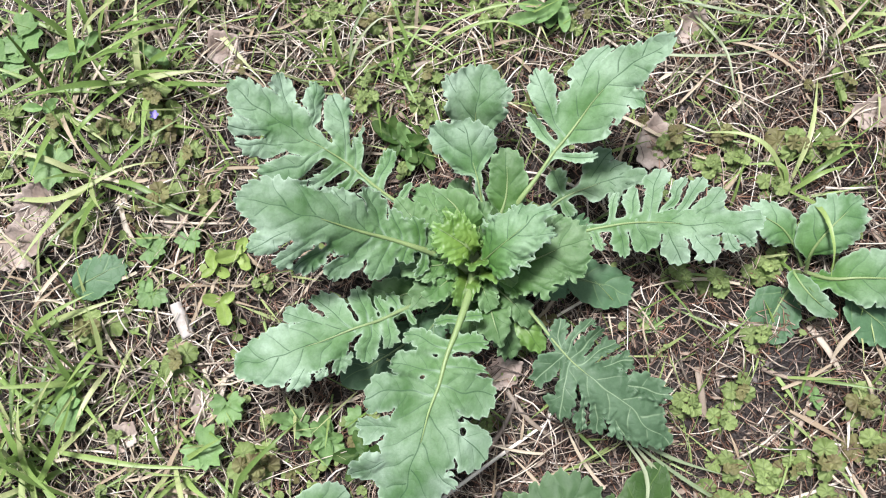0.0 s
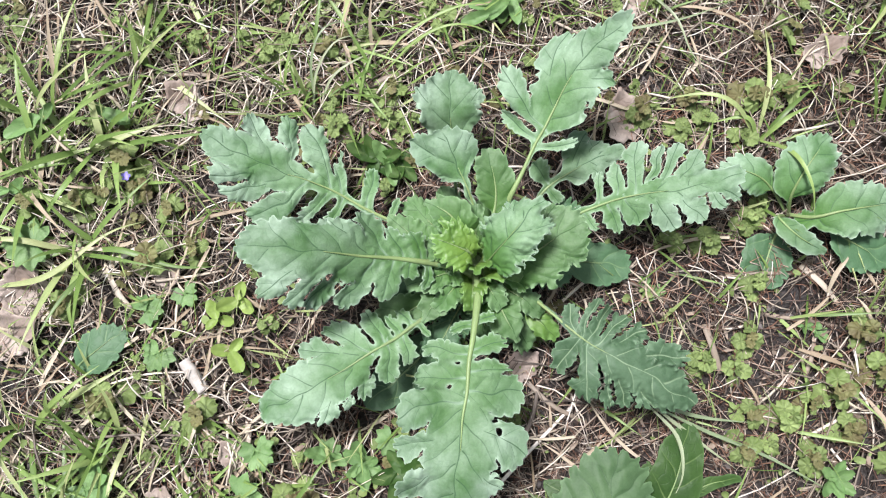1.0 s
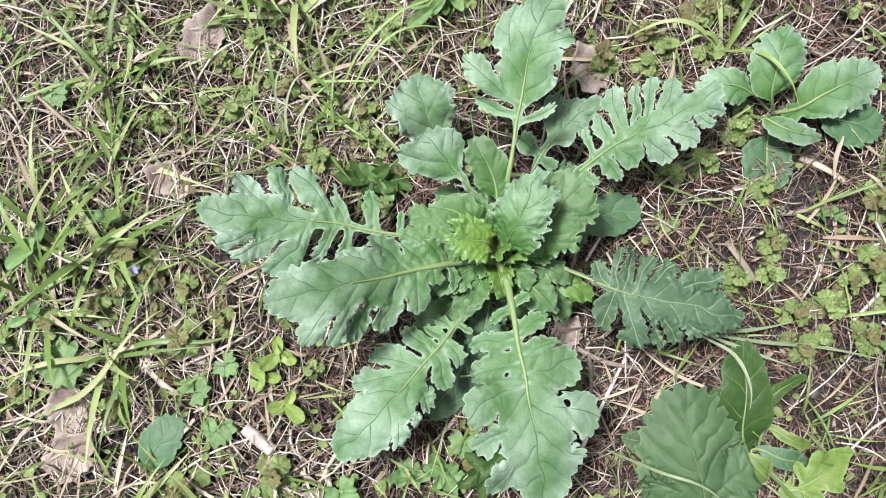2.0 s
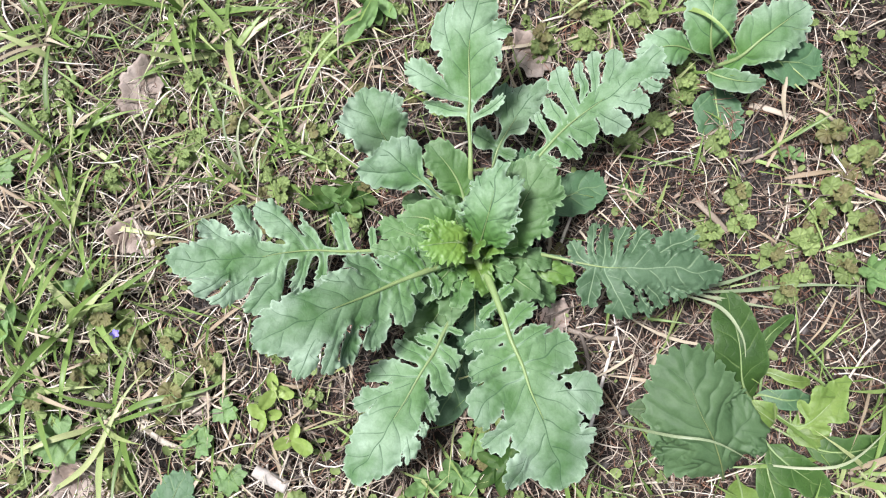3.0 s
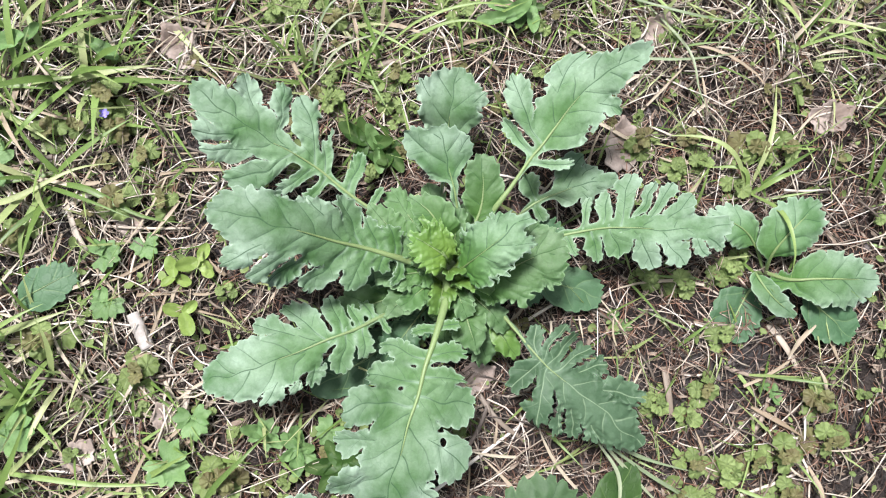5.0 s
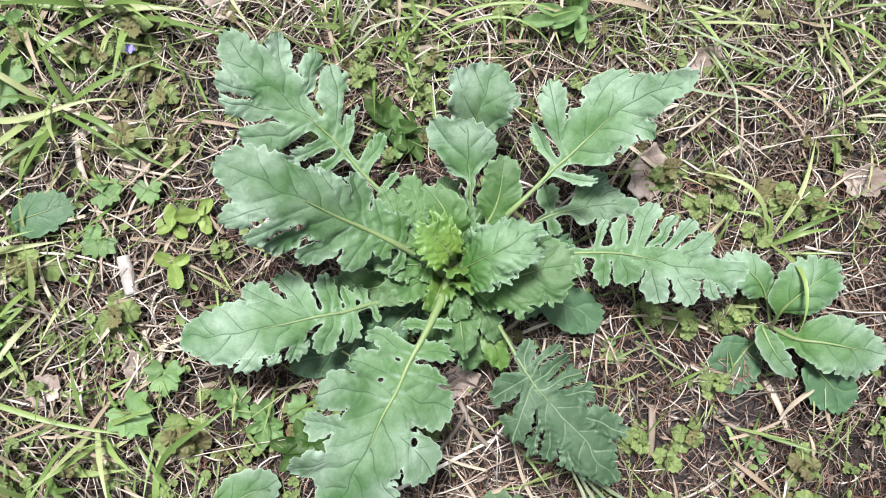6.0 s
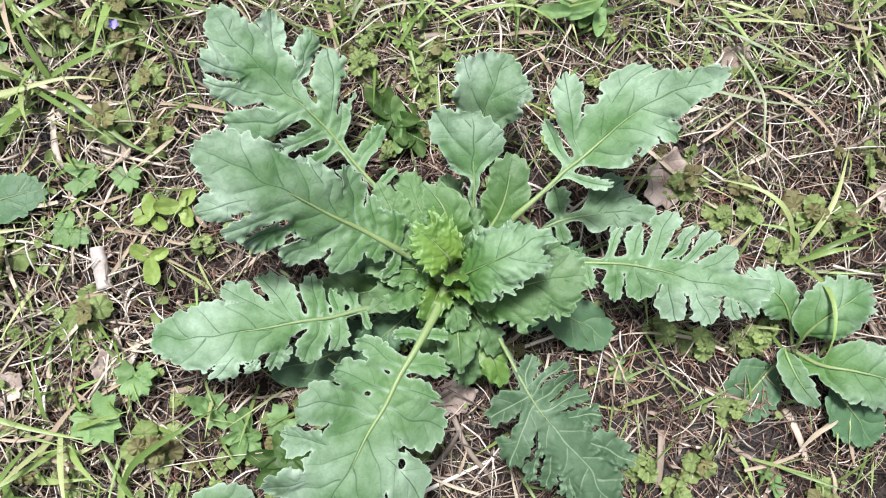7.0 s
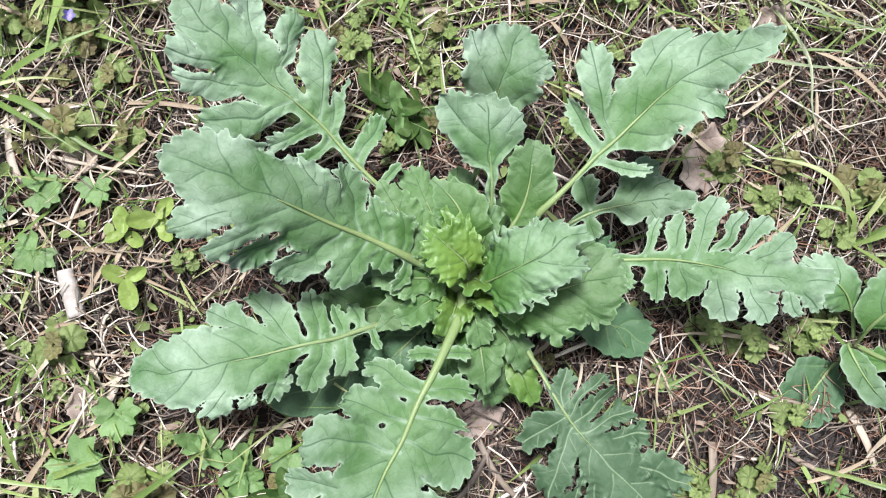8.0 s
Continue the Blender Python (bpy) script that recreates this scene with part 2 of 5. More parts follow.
def waves(seed, n=7):
    """A smooth random field over the plane, about -1 to 1, for a given wavelength."""
    r = np.random.default_rng(seed)
    ang, ph, k = r.uniform(0, 6.283, n), r.uniform(0, 6.283, n), r.uniform(0.7, 1.5, n)

    def f(x, y, length):
        s = 0
        for a, p, q in zip(ang, ph, k):
            s = s + np.sin((x * math.cos(a) + y * math.sin(a)) * 6.283 * q / length + p)
        return s / (0.6 * n)

    return f


GW = waves(5)


def gh(x, y):
    """Height of the ground."""
    return 0.0022 * GW(x, y, 0.09) + 0.0012 * GW(y, x, 0.033) - 0.0015


def mesh_of(name, verts, faces, smooth=True, uv=None, vein=None):
    me = bpy.data.meshes.new(name)
    me.from_pydata(np.asarray(verts).tolist(), [], faces if isinstance(faces, list) else np.asarray(faces).tolist())
    if smooth:
        me.polygons.foreach_set("use_smooth", [True] * len(me.polygons))
    if uv is not None:
        idx = np.empty(len(me.loops), dtype=np.int32)
        me.loops.foreach_get("vertex_index", idx)
        layer = me.uv_layers.new(name="UVMap")
        layer.data.foreach_set("uv", np.asarray(uv, dtype=np.float32)[idx].ravel())
    if vein is not None:
        at = me.attributes.new("vein", "FLOAT", "POINT")
        at.data.foreach_set("value", np.asarray(vein, dtype=np.float32))
    me.update()
    return me


def part(name, me, material, parent=None, label=""):
    """One mesh object, under a thing or a part."""
    ob = new(name, me)
    if material and not me.materials:
        me.materials.append(material)
    if parent:
        ob.parent = parent
    return tagged(ob, label) if label else ob


def thing(name, at, label, category, group="", kind=""):
    ob = new(name)
    ob.empty_display_size = 0.02
    ob.location = at
    return tagged(ob, label, category, group, kind)


def spline(points, n):
    """Smooth curve through points, n samples at even arc length."""
    p = np.asarray(points, float)
    q = np.vstack([2 * p[0] - p[1], p, 2 * p[-1] - p[-2]])
    out = []
    for i in range(1, len(q) - 2):
        t = np.linspace(0, 1, 24, endpoint=False)[:, None]
        a, b, c, d = q[i - 1], q[i], q[i + 1], q[i + 2]
        out.append(0.5 * (2 * b + (c - a) * t + (2 * a - 5 * b + 4 * c - d) * t ** 2 + (3 * b - a - 3 * c + d) * t ** 3))
    c = np.vstack(out + [p[-1:]])
    s = np.r_[0, np.cumsum(np.linalg.norm(np.diff(c, axis=0), axis=1))]
    u = np.linspace(0, s[-1], n)
    return np.stack([np.interp(u, s, c[:, k]) for k in range(3)], 1), s[-1]


def frames_along(c, twist=0.0):
    t = np.gradient(c, axis=0)
    t /= np.linalg.norm(t, axis=1)[:, None]
    side = np.cross([0, 0, 1.0], t)
    side /= np.linalg.norm(side, axis=1)[:, None] + 1e-9
    up = np.cross(t, side)
    if twist:
        a = radians(twist)
        side, up = side * math.cos(a) + up * math.sin(a), up * math.cos(a) - side * math.sin(a)
    return t, side, up


def tube(points, radii, sides=8, n=24, flat=1.0, twist=0.0):
    """Tapered round stalk through points; flat squeezes it."""
    c, _ = spline(points, n)
    r = np.interp(np.linspace(0, 1, n), np.linspace(0, 1, len(radii)), radii)
    _, side, up = frames_along(c, twist)
    a = np.linspace(0, 6.2832, sides, endpoint=False)
    v = (c[:, None] + r[:, None, None] * (side[:, None] * np.cos(a)[None, :, None] + flat * up[:, None] * np.sin(a)[None, :, None])).reshape(-1, 3)
    f = []
    for i in range(n - 1):
        for j in range(sides):
            k = (j + 1) % sides
            f.append((i * sides + j, i * sides + k, (i + 1) * sides + k, (i + 1) * sides + j))
    f.append(tuple(range(sides))[::-1])
    f.append(tuple((n - 1) * sides + j for j in range(sides)))
    return v, f


def saw(x):
    return 2 * np.abs(x - np.floor(x + 0.5)) * 2 - 1


def scallop(x):
    return 2 * np.abs(np.sin(math.pi * x)) - 1.2


def smooth01(x):
    x = np.clip(x, 0, 1)
    return x * x * (3 - 2 * x)


def cut_sheet(field, us, vs):
    """Triangles and quads of the part of a grid where field > 0, cut along its outline."""
    nu, nv = field.shape
    ins = field > 0
    ids = -np.ones((nu, nv), dtype=int)
    ids[ins] = np.arange(ins.sum())
    gu, gv = np.meshgrid(us, vs, indexing="ij")
    pts = [np.stack([gu[ins], gv[ins]], 1)]
    full = ins[:-1, :-1] & ins[1:, :-1] & ins[1:, 1:] & ins[:-1, 1:]
    some = (ins[:-1, :-1] | ins[1:, :-1] | ins[1:, 1:] | ins[:-1, 1:]) & ~full
    a, b = np.nonzero(full)
    faces = np.stack([ids[a, b], ids[a + 1, b], ids[a + 1, b + 1], ids[a, b + 1]], 1).tolist()
    extra, cutat = [], {}
    count = int(ins.sum())

    def crossing(p, q):
        key = (p, q) if p < q else (q, p)
        if key not in cutat:
            x, y = field[p], field[q]
            k = x / (x - y)
            k = min(max(k, 0.05), 0.95)
            extra.append((us[p[0]] + k * (us[q[0]] - us[p[0]]), vs[p[1]] + k * (vs[q[1]] - vs[p[1]])))
            cutat[key] = count + len(extra) - 1
        return cutat[key]

    for i, j in zip(*np.nonzero(some)):
        ring = [(i, j), (i + 1, j), (i + 1, j + 1), (i, j + 1)]
        poly = []
        for k in range(4):
            p, q = ring[k], ring[(k + 1) % 4]
            if ins[p]:
                poly.append(int(ids[p]))
            if ins[p] != ins[q]:
                poly.append(crossing(p, q))
        if len(poly) >= 3:
            faces.append(poly)
    if extra:
        pts.append(np.array(extra))
    return np.vstack(pts), faces


def one_piece(pts, faces):
    """Keep only the largest joined piece of a sheet."""
    root = list(range(len(pts)))

    def find(i):
        while root[i] != i:
            root[i] = root[root[i]]
            i = root[i]
        return i

    for f in faces:
        a = find(f[0])
        for b in f[1:]:
            root[find(b)] = a
    lab = np.array([find(i) for i in range(len(pts))])
    names, counts = np.unique(lab, return_counts=True)
    good = lab == names[counts.argmax()]
    ids = np.cumsum(good) - 1
    return pts[good], [[int(ids[i]) for i in f] for f in faces if good[f[0]]]


def thicken(top, normal, faces, thick):
    """Close a sheet into a thin solid: underside and rim."""
    n = len(top)
    under = top - normal * thick
    edges = {}
    for f in faces:
        for k in range(len(f)):
            a, b = f[k], f[(k + 1) % len(f)]
            if (b, a) in edges:
                del edges[(b, a)]
            else:
                edges[(a, b)] = 1
    out = list(faces) + [[i + n for i in f][::-1] for f in faces]
    out += [[a, a + n, b + n, b] for a, b in edges]
    return np.vstack([top, under]), out


def lobed_leaf(plant, rib_mm, lobes, material=None, fold=0.10, droop=4.0, crisp=1.6, puff=0.28, puff_len=8.0, tooth=0.85, pitch=5.0, point=0.5,
               wing=1.6, res=0.55, seed=0, twist=0.0, rib_r=1.9, neck=0.5, wild=0.2, sinus=6.0, waist=0.45, acute=0.0, rib_to=0.7, holes=(), label="", name="leaf", rib_material=None, pleat=0.0, quilt=0.55):
    """A leaf on a curved rib. rib_mm: the rib, base to tip. lobes: (place along the rib 0..1, degrees from it, length, width), the first is the end lobe."""
    material = material or RAGWORT
    base = np.array(plant.location)
    rib = np.asarray(rib_mm, float) / 1000
    c, length = spline(rib, 160)
    _, side, up = frames_along(c, twist)
    w1, w2, w3 = waves(seed * 3 + 1), waves(seed * 3 + 2), waves(seed * 3 + 3)
    reach = max(l[2] for l in lobes[1:]) / 1000 if len(lobes) > 1 else 0
    reach = max(reach, lobes[0][3] / 2000) + 0.006
    h = res / 1000
    us = np.arange(0, length + 0.008, h)
    vs = np.arange(-reach, reach + h, h)
    u0, v0 = np.meshgrid(us, vs, indexing="ij")
    u = u0 + 0.0010 * w1(u0, v0, 0.016)
    v = v0 + 0.0010 * w2(u0, v0, 0.016)
    ds, veins, rises, nerves, pillows, acrosses, branches, side_amounts = [], [], [], [], [], [], [], []
    lr = np.random.default_rng(seed + 900)
    uneven = np.clip(0.75 + 0.55 * w3(u0, v0, 0.013), 0.15, 1.4)
    for i, (s, deg, ln, wd) in enumerate(lobes):
        a, ln, hw, su = radians(deg), ln / 1000, wd / 2000, s * length
        p = (u - su) * math.cos(a) + v * math.sin(a)
        q = -(u - su) * math.sin(a) + v * math.cos(a)
        if i:
            q = q - 0.10 * ln * math.copysign(1, deg) * -(np.clip(p / ln, 0, 1.2) ** 2)
        mid = (0.45 if i == 0 else 0.6) * ln
        round_it = np.arctan2(q / hw, (p - mid) / (ln - mid)) * 0.5 * (hw + ln - mid)
        step = min(pitch / 1000, max(0.0026, hw * 0.75)) if i else pitch / 1000
        size = min(tooth / 1000, 0.28 * hw)
        teeth = size * uneven * (scallop(round_it / step + 0.3 * i) + 0.35 * scallop(2.3 * round_it / step)) / 1.2
        x = (p - teeth) / ln
        if i == 0:
            body = neck + (1 - neck) * smooth01((x + 0.1) / 0.45)
            tip = np.clip((x - point) / (1 - point), 0, 1)
            end = np.sqrt(np.clip(1 - tip ** 2, 0, 1))
            end = end * (1 - acute) + acute * (1 - tip) ** 0.85
            w = hw * body * end * smooth01((x + 0.12) / 0.2) + teeth * (end > 0)
        else:
            base_w = min(0.95, waist + 0.4 * max(0.0, s - 0.5))
            w = hw * (base_w + (1 - base_w) * smooth01((x - 0.08) / 0.5)) * np.sqrt(np.clip(1 - np.clip((x - 0.66) / 0.34, 0, 1) ** 2, 0, 1))
            w = np.where(x < -0.05, 0, w + teeth * smooth01((x - 0.25) / 0.3) * (w > 0.0005))
        d = np.where(w > 0.0002, w - np.abs(q), -np.maximum(np.abs(q), 0.0014))
        d = np.where(x > 1.12, -0.003, d)
        ds.append(d)
        rises.append((lr.normal(0, wild) * np.clip(p, 0, None) + lr.normal(0, wild * 1.3) * q) * (i > 0) + 0 * p)
        per = 0.0125 if i == 0 else 0.0075
        z = (p - 0.9 * np.abs(q) - 7.0 * q * q + 0.0010 * w3(u, v, 0.02)) / per + 0.5 * (q > 0)
        br = np.abs(z - np.round(z)) * per * 0.74
        pillows.append(np.abs(np.sin(math.pi * z)) * np.clip(np.abs(q) / 0.003, 0, 1) * (1.0 if i == 0 else 0.7))
        axis = np.exp(-(q / 0.00062) ** 2) * (x > -0.05) * (x < 0.93)
        nerves.append(axis * (1 - np.clip(3.0 * x, 0, 1)) * (i > 0) * 0.6)
        fade = np.clip(1.15 - np.abs(q) / hw, 0, 1)
        acrosses.append(np.clip(q, -0.004, 0.004))
        branches.append(z)
        side_amounts.append((0.75 if i == 0 else 0.5) * fade * (np.abs(q) > 0.0007) * (p < 0.85 * ln) * (p > 0))
        veins.append(np.maximum(axis, (0.8 if i == 0 else 0.45) * fade * np.exp(-(br / 0.00062) ** 2) * (p < 0.85 * ln)))
    broad_wing = wing / 1000 * (smooth01((u / length - 0.2) / 0.3) + (1.2 * smooth01((u / length - 0.45) / 0.2) if len(lobes) > 4 else 0))
    rach = np.where((u > 0.22 * length) & (u < 0.97 * length), broad_wing - np.abs(v), -0.003)
    ds.append(rach)
    rises.append(0 * u)
    pillows.append(0 * u)
    acrosses.append(np.clip(v, -0.004, 0.004))
    branches.append(0.5 + 0 * u)
    side_amounts.append(0 * u)
    nerves.append(0 * u)
    veins.append(0.6 * np.exp(-(v / 0.0008) ** 2))
    ds = np.array(ds)
    k = 0.0009
    m = ds.max(0)
    field = m + k * np.log(np.exp(np.clip((ds - m) / k, -30, 0)).sum(0)) - 0.0002
    if len(lobes) > 1:
        two = np.sort(ds[:-1], axis=0)[-2:]
        order = np.argsort(ds[:-1], axis=0)[-2:]
        start = sinus / 1000 * (1 + 0.25 * w3(u, v, 0.02)) 
        start = np.where(order.min(0) == 0, np.maximum(start, 0.8 * (ds[0] + np.abs(v))), start)
        open_ = np.clip(np.abs(v) - start, 0, None)
        slit = (two[1] - two[0]) * 0.5 - np.minimum(0.0003 + 0.15 * open_, 0.0018) * np.clip(1.55 - 1.2 * u / length, 0.3, 1)
        field = np.where((np.abs(v) > start) & (two[0] > -0.001), np.minimum(field, slit), field)
    for hs, hv, hr in holes:
        field = np.minimum(field, np.hypot((u - hs * length) * 0.7, v - hv / 1000) * (1 + 0.2 * w2(u, v, 0.006)) - hr / 1000)
    pick = ds.argmax(0)
    soft = np.exp(np.clip((ds - m) / 0.0016, -30, 0))
    rise = (soft * np.array(rises)).sum(0) / soft.sum(0)
    pillow = (soft * np.array(pillows)).sum(0) / soft.sum(0)
    vein = np.take_along_axis(np.array(veins), pick[None], 0)[0]
    nerve = np.take_along_axis(np.array(nerves), pick[None], 0)[0]
    pts, faces = cut_sheet(field, us, vs)
    pts, faces = one_piece(pts, faces)
    iu = np.clip((pts[:, 0] / h).round().astype(int), 0, len(us) - 1)
    iv = np.clip(((pts[:, 1] - vs[0]) / h).round().astype(int), 0, len(vs) - 1)
    depth, vn = np.maximum(field[iu, iv], 0), vein[iu, iv]
    pu, pv = pts[:, 0], pts[:, 1]
    s = np.clip(pu / length * 159, 0, 158.999)
    i0 = s.astype(int)
    fr = (s - i0)[:, None]
    mixv = lambda arr: arr[i0] * (1 - fr) + arr[i0 + 1] * fr
    cc, sd, un = mixv(c), mixv(side), mixv(up)
    over = np.maximum(pu - length, 0)[:, None]
    cc = cc + over * (c[-1] - c[-2]) / np.linalg.norm(c[-1] - c[-2])
    height = fold * np.abs(pv) - droop * pv ** 2 / (0.1 * (1 + np.abs(pv) / 0.010))
    height = height + crisp / 1000 * np.exp(-depth / 0.0026) * (0.55 * w2(pu, pv, 0.011) + 0.55 * w1(pu, pv, 0.0055)) * (0.45 + 0.55 * smooth01(pu / length / 0.6)) + (0.0009 + 0.55 * crisp / 1000) * w3(pu, pv, 0.034) * np.minimum(np.abs(pv) / 0.012, 1)
    height = height + puff / 1000 * (0.4 * w1(pu, pv, puff_len / 1000) * np.minimum(depth / 0.003, 1) - 0.6 * vn * (np.abs(pv) > 0.0015)) - 0.0002 * vn * (np.abs(pv) > 0.0015)
    height = height + quilt / 1000 * (pillow[iu, iv] - 0.5) * np.minimum(depth / 0.004, 1) * (0.8 + 0.4 * w2(pu, pv, 0.015))
    height = height + rise[iu, iv] * np.minimum(np.abs(pv) / 0.006, 1)
    if pleat:
        height = height + pleat / 1000 * np.clip(0.7 + 0.7 * w2(pu, pv, 0.012), 0.1, 1.5) * np.cos(2 * math.pi * ((pu - 0.7 * np.abs(pv) + 0.0013 * w1(pu, pv, 0.010)) / 0.0037 + 0.4 * (pv > 0))) * np.minimum(np.abs(pv) / 0.007, 1) * smooth01(pu / length / 0.25)
    top = cc + sd * pv[:, None] + un * height[:, None]
    floor_z = gh(top[:, 0], top[:, 1]) + 0.002
    top[:, 2] = np.maximum(top[:, 2], floor_z)
    v3, f3 = thicken(top - base, un, faces, 0.00042)
    uv = np.vstack([pts, pts]) + seed * 0.37
    me = mesh_of(name, v3, f3, True, uv, np.zeros(len(v3)))
    ranked = np.sort(ds, axis=0)
    clear = smooth01((ranked[-1] - ranked[-2] - 0.0004) / 0.0012) if len(ds) > 1 else 1 + 0 * u
    ended = np.clip((1.0 - u / length) / 0.06, 0, 1)
    for key, grid in (("across", np.take_along_axis(np.array(acrosses), pick[None], 0)[0]), ("branch", np.take_along_axis(np.array(branches), pick[None], 0)[0]),
                      ("main_vein", 0.75 * clear * ended), ("side_vein", clear * np.take_along_axis(np.array(side_amounts), pick[None], 0)[0])):
        values = grid[iu, iv].astype(np.float32)
        at = me.attributes.new(key, "FLOAT", "POINT")
        at.data.foreach_set("value", np.r_[values, values])
    rim = np.exp(-depth / 0.0005)
    at = me.attributes.new("rim", "FLOAT", "POINT")
    at.data.foreach_set("value", np.r_[rim, rim].astype(np.float32))
    nv = nerve[iu, iv]
    at = me.attributes.new("nerve", "FLOAT", "POINT")
    at.data.foreach_set("value", np.r_[nv, nv].astype(np.float32))
    al = me.attributes.new("along", "FLOAT", "POINT")
    far = np.clip(pu / length, 0, 1) * 0.75 + 0.25 * np.minimum(np.abs(pv) / 0.02, 1)
    al.data.foreach_set("value", np.r_[far, far].astype(np.float32))
    leaf = part(name, me, material, plant, label)
    ribp = c - base + up * 0.0002
    rv, rf = tube(ribp[:int(160 * (rib_to if len(lobes) > 2 else 0.8))], (rib_r * 0.9 / 1000, rib_r * 0.75 / 1000, rib_r * 0.45 / 1000, rib_r * 0.28 / 1000, rib_r * 0.06 / 1000), 8, 34, 0.72)
    part("midrib", mesh_of("midrib", rv, rf), rib_material or RIB, leaf, "pale yellow-green midrib and stalk")
    return leaf


def disc_leaf(radius, outline, cup=0.15, ripple=0.06, rings=5, segs=40, nerves=7, seed=0, fold=0.0):
    """A small flat leaf round its stalk's end: verts, faces, uv, vein. outline(angle) gives the radius factor; angle 0 is the tip."""
    a = np.linspace(-math.pi, math.pi, segs, endpoint=False)
    out = outline(a)
    wv = waves(seed + 40)
    vs, uv, vn = [(0, 0, 0)], [(0, 0)], [0.8]
    for k in range(1, rings + 1):
        t = k / rings
        r = radius * t * (out * t + (1 - t) * (0.4 + 0.6 * out))
        x, y = r * np.cos(a), r * np.sin(a)
        z = cup * r * t + fold * np.abs(y) + ripple * radius * t * np.cos(nerves * a) * 0.5 + ripple * radius * t * wv(x, y, radius * 0.9)
        vs += list(zip(x, y, z))
        uv += list(zip(x + seed * 0.11, y))
        vn += list(0.6 * (np.cos(nerves * a) > 0.86) * (1 - 0.5 * t))
    f = [(0, 1 + j, 1 + (j + 1) % segs) for j in range(segs)]
    for k in range(rings - 1):
        for j in range(segs):
            n = (j + 1) % segs
            f.append((1 + k * segs + j, 1 + (k + 1) * segs + j, 1 + (k + 1) * segs + n, 1 + k * segs + n))
    return np.array(vs), f, np.array(uv), np.array(vn)


def kidney(a):
    return (1 - 0.62 * np.exp(-((np.abs(a) - math.pi) / 0.42) ** 2)) * (1 + 0.065 * np.cos(11 * a)) * (1 + 0.06 * np.cos(a))


def wedge(a):
    """A leaflet that widens outwards to three blunt lobes with small teeth."""
    lobes = np.maximum.reduce([np.exp(-np.abs((a - c) / 0.42) ** 2.4) * h for c, h in ((0.0, 1.0), (0.72, 0.86), (-0.72, 0.86))])
    return (0.42 + 0.56 * lobes) * (1 + 0.05 * np.cos(19 * a)) * (0.35 + 0.65 * np.exp(-(a / 1.45) ** 6))


def lance(a):
    return 0.45 / np.sqrt(np.sin(a) ** 2 + 0.2025 * np.cos(a) ** 2) * (1 + 0.10 * np.exp(-(a / 0.3) ** 2))


def toothed_egg(a):
    return egg(a) * (1 + 0.07 * saw(a * 13 / 6.2832)) * (1 + 0.14 * np.exp(-(a / 0.35) ** 2))


def egg(a):
    return 0.62 / np.sqrt(np.sin(a) ** 2 + 0.36 * np.cos(a) ** 2) * (0.9 + 0.1 * np.cos(a))


def torn(a):
    return (0.75 / np.sqrt(np.sin(a) ** 2 + 0.5 * np.cos(a) ** 2)) * (1 + 0.10 * np.sin(5 * a + 1) + 0.06 * np.sin(11 * a) + 0.05 * saw(a * 3.1))


def placed(v, m):
    m = np.array(m)
    return v @ m[:3, :3].T + m[:3, 3]


def strands(curves, width, fold=0.35, taper=True, base_taper=0.5):
    """Many folded blades in one mesh. curves: list of (n, 3); width: half widths."""
    vs, fs, k = [], [], 0
    for c, w in zip(curves, width):
        n = len(c)
        _, side, up = frames_along(c)
        t = np.linspace(0, 1, n)
        prof = (base_taper + (1 - base_taper) * np.minimum(t / 0.3, 1)) * (np.clip((1 - t) / 0.55, 0.04, 1) if taper else 1)
        ww = (w * prof)[:, None]
        vs.append(np.stack([c - side * ww + up * ww * fold, c, c + side * ww + up * ww * fold], 1).reshape(-1, 3))
        for i in range(n - 1):
            a = k + 3 * i
            fs += [(a, a + 1, a + 4, a + 3), (a + 1, a + 2, a + 5, a + 4)]
        k += 3 * n
    return np.vstack(vs), fs


def sticks(curves, radii, sides=4, flat=0.6):
    """Many thin stalks in one mesh."""
    vs, fs, k = [], [], 0
    ang = np.linspace(0, 6.2832, sides, endpoint=False)
    for c, r in zip(curves, radii):
        n = len(c)
        _, side, up = frames_along(c)
        rr = (r * np.linspace(1, 0.6, n))[:, None, None]
        vs.append((c[:, None] + rr * (side[:, None] * np.cos(ang)[None, :, None] + flat * up[:, None] * np.sin(ang)[None, :, None])).reshape(-1, 3))
        for i in range(n - 1):
            for j in range(sides):
                m = (j + 1) % sides
                a = k + i * sides
                fs.append((a + j, a + m, a + sides + m, a + sides + j))
        fs.append(tuple(k + (n - 1) * sides + j for j in range(sides)))
        fs.append(tuple(k + j for j in range(sides))[::-1])
        k += n * sides
    return np.vstack(vs), fs


def lying(x, y, heading, length, bend, z0, z1, n=6):
    """A strand that lies on the ground, bent sideways, its ends at heights z0 and z1."""
    t = np.linspace(0, 1, n)
    a = heading + bend * (t - 0.5)
    dx, dy = np.cos(a) * length / (n - 1), np.sin(a) * length / (n - 1)
    px, py = x + np.cumsum(dx) - dx.sum() / 2, y + np.cumsum(dy) - dy.sum() / 2
    return np.stack([px, py, gh(px, py) + z0 + (z1 - z0) * t + 0.002 * np.sin(3.1416 * t)], 1)


